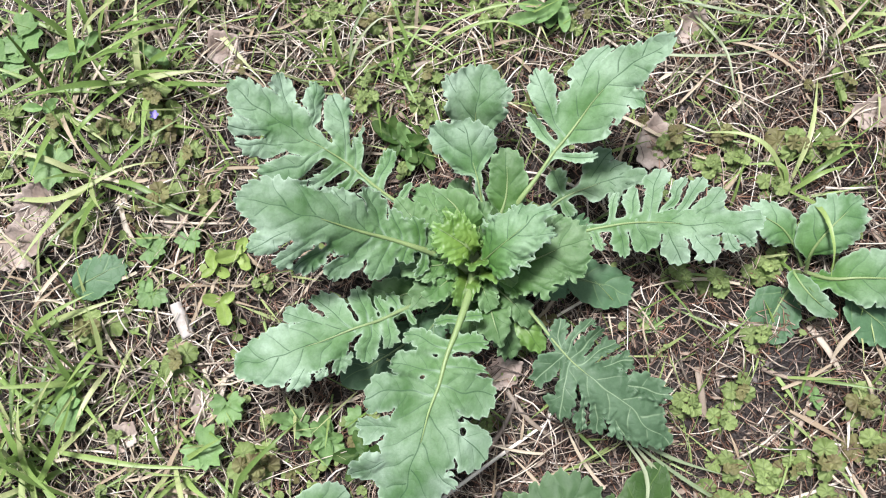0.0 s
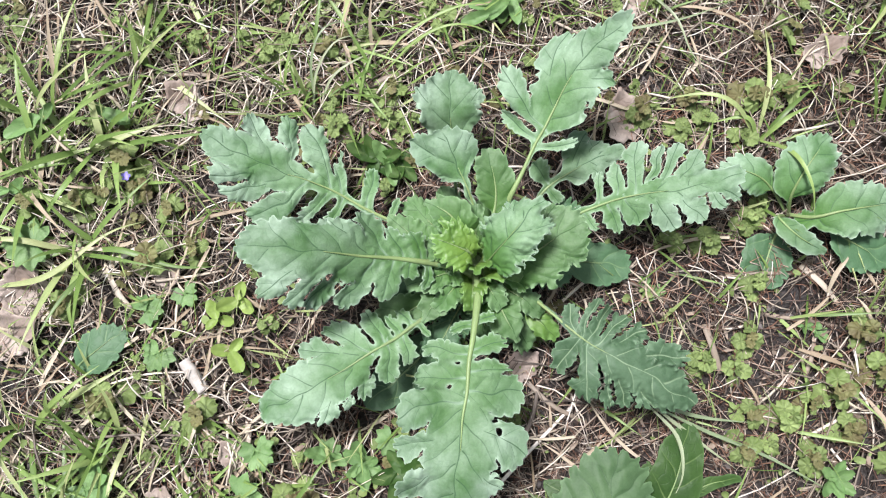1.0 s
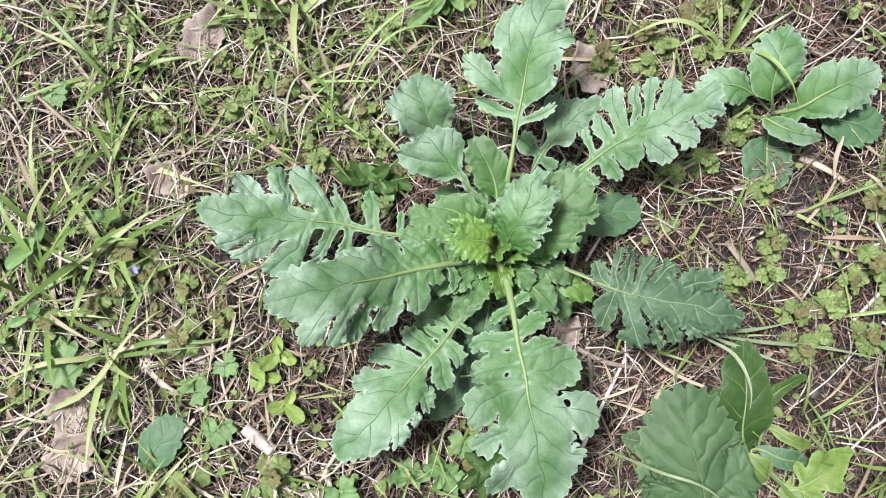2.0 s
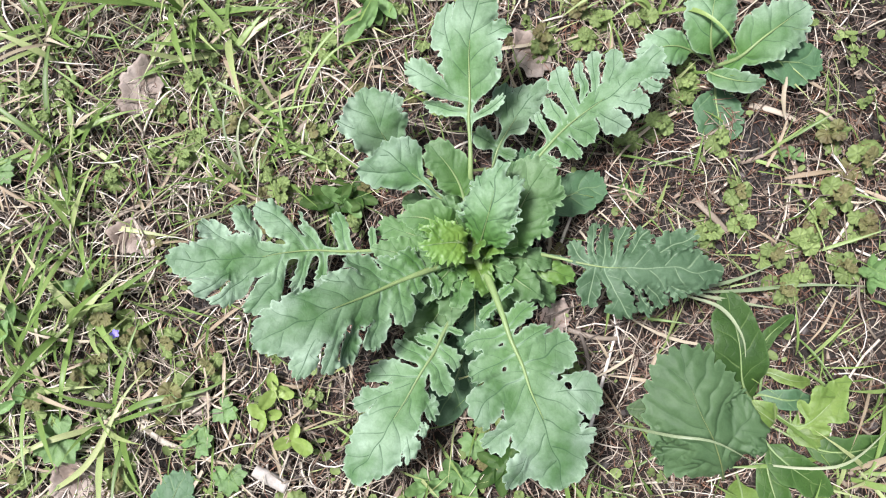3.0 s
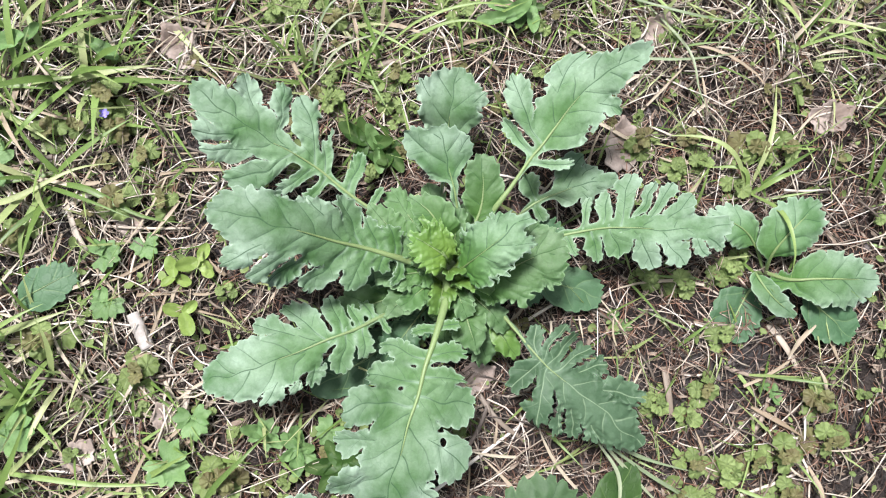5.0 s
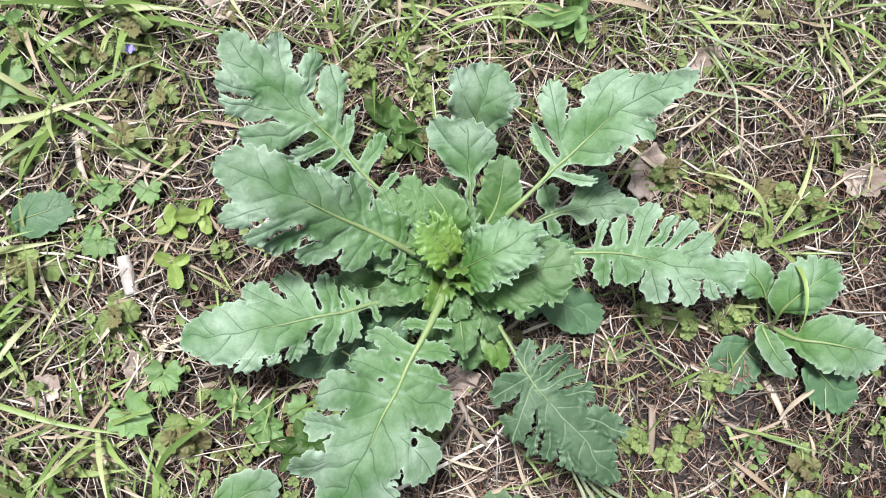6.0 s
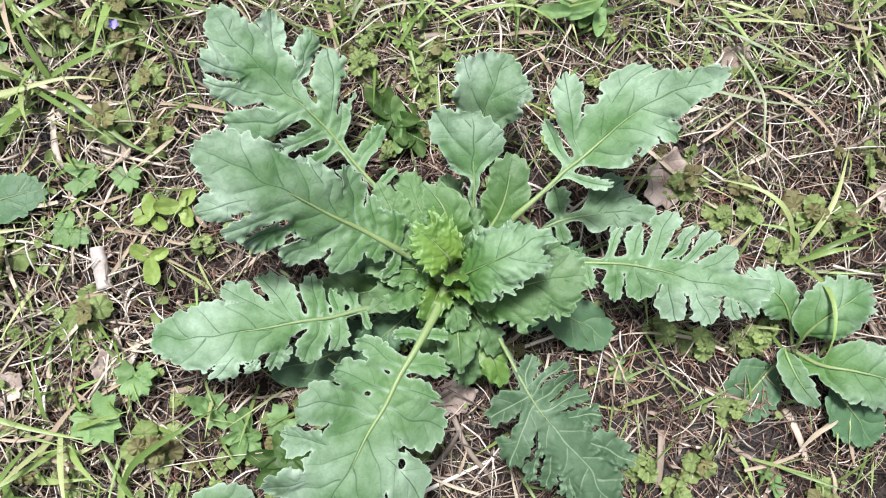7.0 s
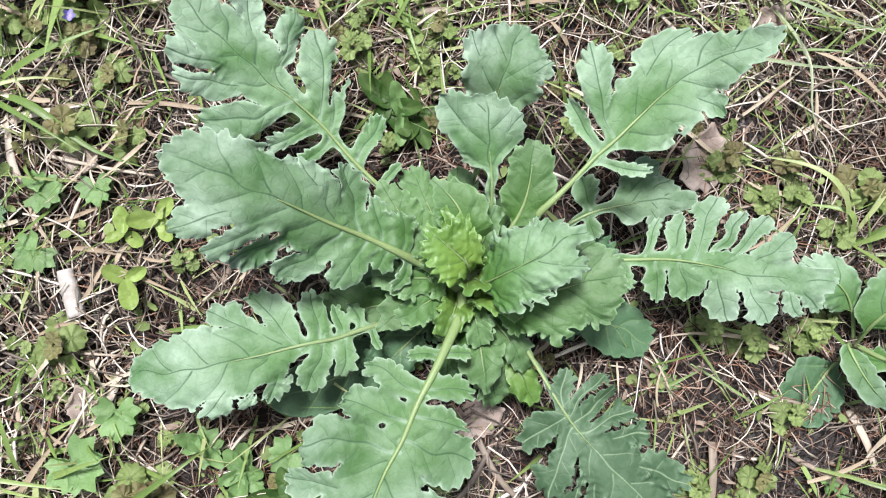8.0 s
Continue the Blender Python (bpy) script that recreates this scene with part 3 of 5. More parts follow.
def growing(x, y, heading, length, lean, arch, n=7):
    """A blade that grows from the ground: lean is the start angle from upright, arch the further bend."""
    t = np.linspace(0, 1, n)
    a = lean + arch * t
    st = length / (n - 1)
    r = np.r_[0, np.cumsum(np.sin(a[:-1]) * st)]
    z = np.r_[0, np.cumsum(np.cos(a[:-1]) * st)]
    px, py = x + r * math.cos(heading), y + r * math.sin(heading)
    return np.stack([px, py, np.maximum(gh(px, py) + 0.001, gh(x, y) + z)], 1)


# ---- ground: one sheet to the horizon, fine near the plant ----
def ground_sheet():
    inner = np.arange(-0.46, 0.4601, 0.005)
    outer = 0.46 + np.geomspace(0.02, 80, 26)
    ax = np.r_[-outer[::-1], inner, outer]
    gx, gy = np.meshgrid(ax, ax, indexing="ij")
    far = np.maximum(np.abs(gx), np.abs(gy))
    z = gh(gx, gy) + 0.0008 * GW(gx * 1.3, gy, 0.014)
    z = np.where(far > 0.5, z * 0.3 - 0.003, z)
    n = len(ax)
    i, j = np.meshgrid(np.arange(n - 1), np.arange(n - 1), indexing="ij")
    a = (i * n + j).ravel()
    ob = part("ground", mesh_of("ground", np.stack([gx, gy, z], -1).reshape(-1, 3), np.stack([a, a + n, a + n + 1, a + 1], 1)), SOIL)
    tagged(ob, "dark brown soil under dry needles and straw", "ground", "", "structure")


ground_sheet()


# ---- the large ragwort rosette ----
ragwort = thing("ragwort_plant", (0.010, 0.012, 0.0), "large grey-green ragwort rosette with deeply lobed crinkled leaves", "plant")
root_v, root_f = tube([(0.0, 0.0, -0.006), (0.0, 0.0, 0.012), (-0.001, 0.001, 0.026), (-0.002, 0.004, 0.038)], (0.0075, 0.008, 0.007, 0.0045), 12, 16)
part("stem", mesh_of("stem", root_v, root_f), RIB, ragwort, "short thick pale green stem")

lobed_leaf(ragwort, [(7, 14, 20), (-8, 32, 27), (-21, 43, 30), (-36, 55, 34), (-48, 66, 38), (-60, 74, 44), (-69, 79, 47), (-79, 87, 53), (-89, 94, 57), (-99, 103, 62)],
           [(.66, 0, 48, 25), (.75, -49, 27, 11), (.68, -66, 29, 12), (.55, -59, 32, 15), (.51, -61, 25, 8), (.42, -80, 21, 8), (.33, -95, 12, 4),
            (.73, 35, 31, 12), (.69, 45, 33, 13), (.63, 62, 31, 12), (.55, 73, 21, 9), (.5, 92, 20, 7)], seed=1, crisp=0.9, fold=0.14, rib_r=1.8, sinus=6.0, waist=0.6, neck=0.75, wild=0.10, point=0.35)
lobed_leaf(ragwort, [(8, 10, 34), (-2, 16, 42), (-16, 21, 52), (-28, 25, 58), (-40, 28, 66), (-50, 31, 75), (-60, 34, 82), (-70, 37, 86), (-79, 40, 87), (-86, 42, 88)],
           [(.5, 0, 59, 29), (.72, 47, 31, 13), (.66, 57, 30, 13), (.57, 58, 30, 12), (.47, 65, 27, 11), (.39, 78, 20, 14), (.31, 82, 9, 9), (.23, 89, 13, 6),
            (.62, -35, 24, 13), (.53, -46, 22, 13), (.42, -64, 24, 13), (.34, -60, 17, 9), (.27, -68, 15, 10)], holes=((0.66, 11, 1.6),), seed=2, crisp=1.5, droop=5.0, fold=0.2, rib_r=2.3, sinus=11, wild=0.16, waist=0.7, neck=0.9, point=0.5)
lobed_leaf(ragwort, [(7, 7, 18), (-10, -1, 30), (-24, -5, 36), (-36, -10, 40), (-47, -13, 43), (-62, -18, 45), (-73, -21, 47), (-84, -24, 48), (-95, -26, 47), (-107, -28, 44)],
           [(.55, 0, 53, 28), (.55, -44, 30, 14), (.52, -67, 25, 14), (.45, -90, 18, 12), (.39, -102, 11, 7), (.33, -83, 10, 5),
            (.65, 49, 24, 12), (.58, 51, 22, 7), (.55, 64, 19, 10), (.44, 63, 19, 12), (.38, 78, 14, 8), (.3, 98, 8, 5)], seed=3, crisp=1.3, fold=0.12, rib_r=1.9, sinus=6.0, waist=0.6, neck=0.8, wild=0.12, point=0.45)
lobed_leaf(ragwort, [(8, 10, 36), (7, 2, 42), (4, -6, 47), (-1, -18, 52), (-6, -29, 55), (-10, -41, 56), (-15, -52, 57), (-19, -64, 57), (-24, -75, 56), (-29, -87, 52), (-34, -97, 48)],
           [(.54, 0, 52, 37), (.23, -71, 12, 6), (.35, -95, 21, 10), (.44, -93, 25, 15), (.52, -76, 31, 18), (.64, -75, 31, 17), (.75, -62, 29, 15),
            (.22, 120, 10, 5), (.33, 119, 16, 10), (.42, 109, 19, 11), (.49, 101, 26, 18), (.6, 76, 31, 20), (.73, 67, 23, 14)], holes=((0.62, 17, 1.6), (0.47, -8, 0.9)), seed=4, crisp=1.2, fold=0.14, droop=3.5, rib_r=2.4, sinus=15, waist=0.75, neck=0.85, wild=0.14)
lobed_leaf(ragwort, [(21, 4, 20), (29, -3, 28), (37, -15, 36), (44, -26, 41), (50, -34, 43), (56, -40, 44), (63, -46, 44), (72, -54, 42), (82, -65, 39), (95, -77, 32)],
           [(.53, 0, 49, 25), (.39, 144, 14, 8), (.43, 113, 23, 7), (.46, 99, 21, 12), (.49, 76, 22, 13), (.53, 57, 24, 12), (.6, 38, 32, 14),
            (.42, -93, 18, 13), (.47, -73, 25, 14), (.52, -56, 28, 10), (.56, -46, 28, 12), (.62, -30, 27, 12)], material=RAGWORT_GREEN, tooth=1.5, pitch=5.0, seed=5, crisp=2.0, quilt=0.8, fold=0.08, droop=5, rib_r=1.5, sinus=6, wild=0.2, waist=0.65, neck=0.8, rib_to=0.55)
lobed_leaf(ragwort, [(18, 20, 22), (48, 24, 32), (62, 26, 34), (70, 27, 36), (84, 28, 38), (97, 27, 40), (110, 25, 42), (124, 24, 44), (135, 24, 44), (146, 25, 44)],
           [(.62, 0, 48, 17), (.45, 76, 17, 5), (.52, 82, 20, 7), (.59, 87, 27, 13), (.62, 69, 27, 8), (.67, 63, 27, 10), (.72, 49, 23, 12),
            (.38, -73, 11, 6), (.48, -94, 16, 9), (.55, -76, 14, 16), (.64, -66, 21, 13), (.72, -59, 20, 13), (.82, -64, 16, 6), (.86, -48, 15, 6)], seed=6, crisp=0.8, fold=0.06, tooth=0.7, pitch=4.5, point=0.25, rib_r=1.7, sinus=5.0, waist=0.55, wing=2.4, wild=0.16, acute=0.6, neck=0.85)
lobed_leaf(ragwort, [(18, 24, 34), (32, 40, 50), (40, 49, 54), (48, 59, 57), (54, 65, 59), (61, 73, 61), (68, 81, 64), (78, 90, 67), (87, 94, 73), (95, 97, 77), (102, 100, 82)],
           [(.52, 0, 61, 31), (.52, 28, 37, 17), (.48, 65, 34, 13), (.43, 82, 23, 6), (.49, -36, 24, 11), (.68, -57, 22, 13), (.41, -61, 20, 5)],
           seed=7, crisp=0.9, fold=0.26, tooth=0.8, point=0.3, rib_r=1.9, sinus=9, neck=0.9, acute=0.8, wild=0.14)
lobed_leaf(ragwort, [(21, 22, 14), (48, 40, 26), (57, 45, 28), (67, 48, 30), (78, 51, 31), (87, 52, 30), (99, 53, 28)],
           [(.60, 0, 34, 16), (.62, 47, 21, 13), (.72, 40, 16, 11), (.70, -52, 13, 10), (.79, -34, 9, 7), (.5, 95, 14, 8), (.48, -100, 10, 7)],
           seed=8, crisp=0.8, tooth=0.7, point=0.25, acute=0.7, rib_r=1.5, sinus=7, neck=0.9)
lobed_leaf(ragwort, [(16, 22, 32), (15, 36, 44), (14, 47, 51), (12, 57, 55), (10, 66, 59), (9, 76, 62)],
           [(.62, 0, 25, 24), (.70, 44, 24, 13), (.70, -50, 17, 12), (.6, 56, 12, 5)], seed=9, crisp=1.2, point=0.35, rib_r=1.5, sinus=30, neck=0.3)
lobed_leaf(ragwort, [(16, 24, 38), (22, 33, 46), (26, 43, 50), (27, 55, 54), (26, 65, 55)], [(.35, 0, 30, 18)], material=RAGWORT_MID, seed=10, pleat=0.15, crisp=2.0, rib_r=1.3, puff=0.6, fold=0.2)
lobed_leaf(ragwort, [(6, 38, 12), (12, 64, 30), (14, 79, 40), (16, 90, 48), (21, 109, 50)], [(.58, 0, 32, 31), (.66, 48, 23, 13), (.66, -48, 22, 13), (.42, 38, 21, 5)], seed=11, crisp=2.4, fold=0.42, rib_r=1.4, neck=0.3, point=0.35, tooth=1.2, sinus=14, quilt=0.7)
lobed_leaf(ragwort, [(19, 12, 12), (39, 11, 14), (57, 7, 14), (87, -4, 10)], [(.52, 0, 35, 23)], RAGWORT_DARK, seed=12, crisp=0.6, tooth=0.8, droop=2, rib_r=1.5,
           label="smooth dark green old leaf near the ground")
lobed_leaf(ragwort, [(2, 5, 10), (-14, -9, 14), (-29, -22, 14), (-62, -39, 10)], [(.33, 0, 52, 24)], RAGWORT_DARK, seed=13, crisp=0.5, tooth=0.3, droop=2, rib_r=1.5,
           label="smooth dark green old leaf near the ground")
lobed_leaf(ragwort, [(12, 5, 22), (15, -6, 34), (17, -16, 38), (20, -27, 35)], [(.11, 0, 31, 18)], material=RAGWORT_MID, seed=14, pleat=0.2, puff=0.5, puff_len=5, crisp=2.0, rib_r=1.2, res=0.7)
lobed_leaf(ragwort, [(5, 9, 26), (-7, 6, 36), (-15, 1, 40), (-23, -6, 37)], [(.11, 0, 30, 17)], material=RAGWORT_MID, seed=15, pleat=0.2, puff=0.5, puff_len=5, crisp=2.0, rib_r=1.2, res=0.7)
lobed_leaf(ragwort, [(16, 6, 18), (26, -10, 26), (33, -20, 28), (39, -29, 25)], [(.59, 0, 19, 11)], RAGWORT_YOUNG, seed=16, crisp=2.0, rib_r=1.1, res=0.7)
lobed_leaf(ragwort, [(7, 16, 36), (-3, 26, 43), (-14, 32, 44), (-26, 48, 44)], [(.19, 0, 37, 17), (.46, 20, 17, 10)], material=RAGWORT_MID, seed=17, pleat=0.2, puff=0.5, puff_len=5, crisp=1.8, rib_r=1.2, res=0.7)
lobed_leaf(ragwort, [(12, 9, 34), (22, 10, 46), (36, 12, 52), (48, 16, 55), (64, 20, 55)], [(.20, 0, 47, 33), (.52, 42, 23, 15), (.52, -42, 23, 15), (.36, 58, 21, 14), (.36, -58, 21, 14), (.22, 75, 16, 11), (.22, -75, 16, 11)], RAGWORT_MID, seed=18, crisp=2.2, fold=0.22, rib_r=1.6, puff=0.4, tooth=1.2, sinus=13, wild=0.1, quilt=0.7,
           label="glossy bright green young leaf")
lobed_leaf(ragwort, [(12, 12, 46), (17, 15, 60), (25, 20, 69), (35, 27, 72), (46, 33, 69)], [(.14, 0, 39, 26), (.55, 42, 18, 12), (.55, -42, 18, 12), (.36, 58, 16, 12), (.36, -58, 16, 12), (.2, 75, 12, 9), (.2, -75, 12, 9)], material=RAGWORT, seed=19, pleat=0.3, crisp=3.2, puff=0.55, puff_len=4.5, rib_r=0.5, tooth=1.3, pitch=4.2, sinus=11, wild=0.15, fold=0.1, twist=-14)
lobed_leaf(ragwort, [(11, 23, 38), (7, 29, 50), (2, 39, 54), (-8, 49, 51)], [(.15, 0, 30, 18)], material=RAGWORT_MID, seed=20, pleat=0.2, crisp=2.0, fold=0.4, rib_r=1.2, puff=0.7)
for k, (x, y, wd) in enumerate([(-10, 31, 21), (-3, 39, 13), (-7, 22, 12)]):
    lobed_leaf(ragwort, [(9, 17, 44), (7, 19, 55), (7 + 0.55 * (x - 7), 19 + 0.55 * (y - 19), 60 - 2 * k), (x, y, 61 - 3 * k)], [(.22, 0, 22, wd)], RAGWORT_YOUNG,
               seed=21 + 40 * k, pleat=0.35, crisp=1.8, fold=0.3, puff=0.5, puff_len=3.0, rib_r=0.6, tooth=1.4, pitch=3.4, neck=0.4, label="small bright green crinkled heart leaf")
for k in range(6):
    a = 1.05 * k + 0.3
    x, y = 9 + 3 * math.cos(a), 17 + 3 * math.sin(a)
    lobed_leaf(ragwort, [(x, y, 40), (x + 1 * math.cos(a), y + 1 * math.sin(a), 48), (x + 3 * math.cos(a), y + 3 * math.sin(a), 53), (x + 6 * math.cos(a), y + 6 * math.sin(a), 55 + k % 3)],
               [(.15, 0, 13, 7)], RAGWORT_YOUNG, seed=30 + k, crisp=1.2, fold=0.4, rib_r=0.5, tooth=1.0, pitch=3, label="tiny bright green heart leaf")
# frilled leaves round the heart
for k, (ang, r1, z, wd) in enumerate([(150, 34, 48, 15), (185, 36, 44, 14), (215, 30, 42, 13), (250, 24, 44, 11), (285, 26, 40, 12), (325, 24, 50, 12), (10, 22, 58, 12), (75, 28, 50, 12), (105, 30, 46, 13)]):
    ca, sa = math.cos(radians(ang)), math.sin(radians(ang))
    lobed_leaf(ragwort, [(9 + 3 * ca, 15 + 3 * sa, 28), (9 + 9 * ca, 15 + 9 * sa, z - 6), (9 + 0.6 * r1 * ca, 15 + 0.6 * r1 * sa, z), (9 + r1 * ca, 15 + r1 * sa, z - 2)],
               [(.35, 0, 0.62 * r1, wd), (.5, 55, 0.7 * wd, 0.5 * wd), (.5, -55, 0.7 * wd, 0.5 * wd), (.35, 70, 0.6 * wd, 0.45 * wd), (.35, -70, 0.6 * wd, 0.45 * wd)],
               RAGWORT_YOUNG if k in (3, 5, 6) else RAGWORT_MID, seed=160 + k, crisp=3.0, fold=0.35, tooth=1.2, pitch=3.6, sinus=4, pleat=0.2, rib_r=1.1, wild=0.3, label="crinkled inner leaf beside the heart")
# lower leaves that fill the gaps under the rosette
for k, (ang, r0, r1, z, wd, dark) in enumerate([(196, 14, 62, 26, 20, 0), (172, 12, 50, 20, 18, 1), (228, 12, 52, 16, 18, 1), (262, 14, 40, 26, 14, 0), (290, 12, 46, 20, 16, 0), (312, 12, 40, 30, 12, 0),
                                                (345, 14, 46, 24, 16, 1), (20, 14, 60, 20, 18, 1), (62, 14, 52, 24, 16, 0), (98, 14, 46, 28, 14, 0), (120, 14, 52, 24, 16, 0), (146, 12, 44, 22, 15, 1)]):
    ca, sa = math.cos(radians(ang)), math.sin(radians(ang))
    ln = r1 - r0
    lobed_leaf(ragwort, [(10 + 4 * ca, 12 + 4 * sa, 12), (10 + r0 * ca, 12 + r0 * sa, z), (10 + (r0 + 0.5 * ln) * ca, 12 + (r0 + 0.5 * ln) * sa, z + 5), (10 + r1 * ca, 12 + r1 * sa, z)],
               [(.5, 0, 0.52 * r1, wd), (.45, 70, 0.6 * wd, 0.4 * wd), (.45, -70, 0.6 * wd, 0.4 * wd), (.32, 75, 0.45 * wd, 0.3 * wd), (.32, -75, 0.45 * wd, 0.3 * wd)],
               RAGWORT_DARK if dark else RAGWORT_MID, seed=130 + k, crisp=2.4, tooth=1.3, pitch=4.0, rib_r=1.3, sinus=4, label="small lower leaf under the rosette")


# ---- a younger ragwort beside it ----
young = thing("young_ragwort_plant", (0.176, 0.002, 0.0), "young ragwort with oval crinkled grey-green leaves", "plant")
lobed_leaf(young, [(177, 3, 4), (175, 11, 18), (183, 22, 26), (200, 35, 25)], [(.27, 0, 37, 27)], seed=51, crisp=1.5, tooth=1.3, pitch=4.6, quilt=0.9, rib_r=1.3)
lobed_leaf(young, [(176, 2, 5), (183, -3, 16), (197, -4, 22), (229, -7, 19)], [(.24, 0, 45, 28), (.27, -168, 12, 12)], seed=52, crisp=1.5, tooth=1.3, pitch=4.6, quilt=0.9, rib_r=1.3)
lobed_leaf(young, [(173, 2, 6), (165, 1, 18), (170, -11, 22), (183, -23, 19)], [(.30, 0, 30, 12)], seed=53, crisp=1.0, tooth=0.7, rib_r=1.2)
lobed_leaf(young, [(176, 1, 3), (166, -7, 6), (158, -17, 7), (149, -32, 5)], [(.32, 0, 29, 26)], RAGWORT_DARK, seed=54, crisp=1.0, tooth=1.1, quilt=0.7, droop=1, rib_r=1.2)
lobed_leaf(young, [(179, 1, 3), (190, -9, 8), (201, -20, 10), (217, -35, 7)], [(.41, 0, 32, 25)], RAGWORT_DARK, seed=55, crisp=1.0, tooth=1.1, quilt=0.7, droop=1, rib_r=1.2)
lobed_leaf(young, [(175, 5, 5), (167, 16, 16), (158, 25, 22), (142, 35, 20)], [(.37, 0, 30, 19)], seed=56, crisp=2.0, tooth=1.3, quilt=0.8, rib_r=1.2)

# ---- single round leaves and the dandelion at the near edge ----
broad = thing("round_leaved_plant", (0.028, -0.156, 0.0), "round scalloped grey-green leaf on a short stalk", "plant")
lobed_leaf(broad, [(28, -156, 4), (30, -145, 20), (35, -130, 28), (40, -112, 32), (56, -80, 31)], [(.26, 0, 61, 53), (.34, 80, 27, 38), (.34, -80, 27, 38), (.30, 128, 20, 22), (.30, -128, 20, 22)], ROUND_LEAF,
           seed=61, crisp=0.6, quilt=1.0, fold=0.03, puff=0.6, tooth=2.0, pitch=7.5, point=0.3, rib_r=0.5, wing=-1.0, sinus=60, neck=0.97, rib_material=STEM)
small_round = thing("small_round_leaf", (-0.200, 0.020, 0.0), "small dull green oval leaf pressed to the litter", "leaf")
lobed_leaf(small_round, [(-203, 16, 4), (-197, 19, 8), (-186, 24, 9), (-173, 31, 6)], [(.12, 0, 30, 21)], RAGWORT_DARK, seed=62, crisp=0.5, quilt=0.2, rib_r=0.7)
small_oval = thing("small_round_leaf", (-0.090, -0.108, 0.0), "small dull green oval leaf pressed to the litter", "leaf")
lobed_leaf(small_oval, [(-92, -110, 4), (-84, -104, 12), (-72, -97, 14), (-60, -91, 10)], [(.20, 0, 32, 22)], RAGWORT, seed=63, crisp=0.6, rib_r=0.8)


dandelion = thing("dandelion_plant", (0.070, -0.145, 0.0), "dandelion with smooth green and lime toothed leaves", "plant")
for i, (rib, lobes, mat) in enumerate((
        ([(66, -142, 2), (67, -125, 14), (78, -108, 20), (94, -84, 15)], [(.15, 0, 58, 27)], DANDELION),
        ([(68, -142, 2), (62, -128, 10), (64, -112, 12), (70, -98, 8)], [(.2, 0, 36, 17)], DANDELION),
        ([(64, -150, 2), (74, -176, 10), (92, -190, 12), (116, -198, 8)], [(.3, 0, 44, 15)], DANDELION),
        ([(60, -152, 2), (46, -168, 8), (38, -182, 10), (30, -198, 8)], [(.3, 0, 36, 17)], DANDELION),
        ([(70, -146, 2), (74, -160, 10), (90, -160, 16), (110, -158, 13)], [(.45, 0, 25, 15), (.56, 62, 13, 8), (.54, -62, 13, 8), (.42, 78, 11, 6), (.40, -78, 11, 6), (.26, 70, 7, 5), (.24, -70, 6, 5)], LIME_LEAF),
        ([(66, -146, 2), (66, -150, 10), (64, -142, 14), (62, -130, 11)], [(.3, 0, 17, 13)], LIME_LEAF),
        ([(70, -150, 2), (72, -162, 8), (76, -170, 10), (84, -174, 7)], [(.3, 0, 20, 11)], LIME_LEAF),
        ([(62, -148, 2), (56, -156, 10), (56, -170, 14), (62, -192, 10)], [(.3, 0, 38, 18)], DANDELION),
        ([(64, -140, 2), (70, -136, 8), (78, -146, 12), (90, -156, 8)], [(.3, 0, 26, 10)], RAGWORT_DARK),
        ([(60, -140, 2), (40, -118, 8), (26, -106, 10), (14, -95, 6)], [(.5, 0, 30, 16)], DANDELION),
        ([(36, -158, 2), (30, -164, 10), (22, -172, 12), (12, -184, 8)], [(.2, 0, 34, 20)], LIME_LEAF),
        ([(72, -136, 2), (80, -122, 12), (93, -116, 16), (112, -119, 12)], [(.3, 0, 36, 7)], DANDELION),
        ([(72, -138, 2), (80, -130, 10), (86, -140, 14), (95, -150, 8)], [(.3, 0, 28, 7)], LIME_LEAF))):
    lobed_leaf(dandelion, rib, lobes, mat, seed=70 + i, crisp=0.5, quilt=0.15, puff=0.2, tooth=0.25, pitch=7, droop=2, fold=0.12, point=0.4, rib_r=0.9, wing=1.0, sinus=20)


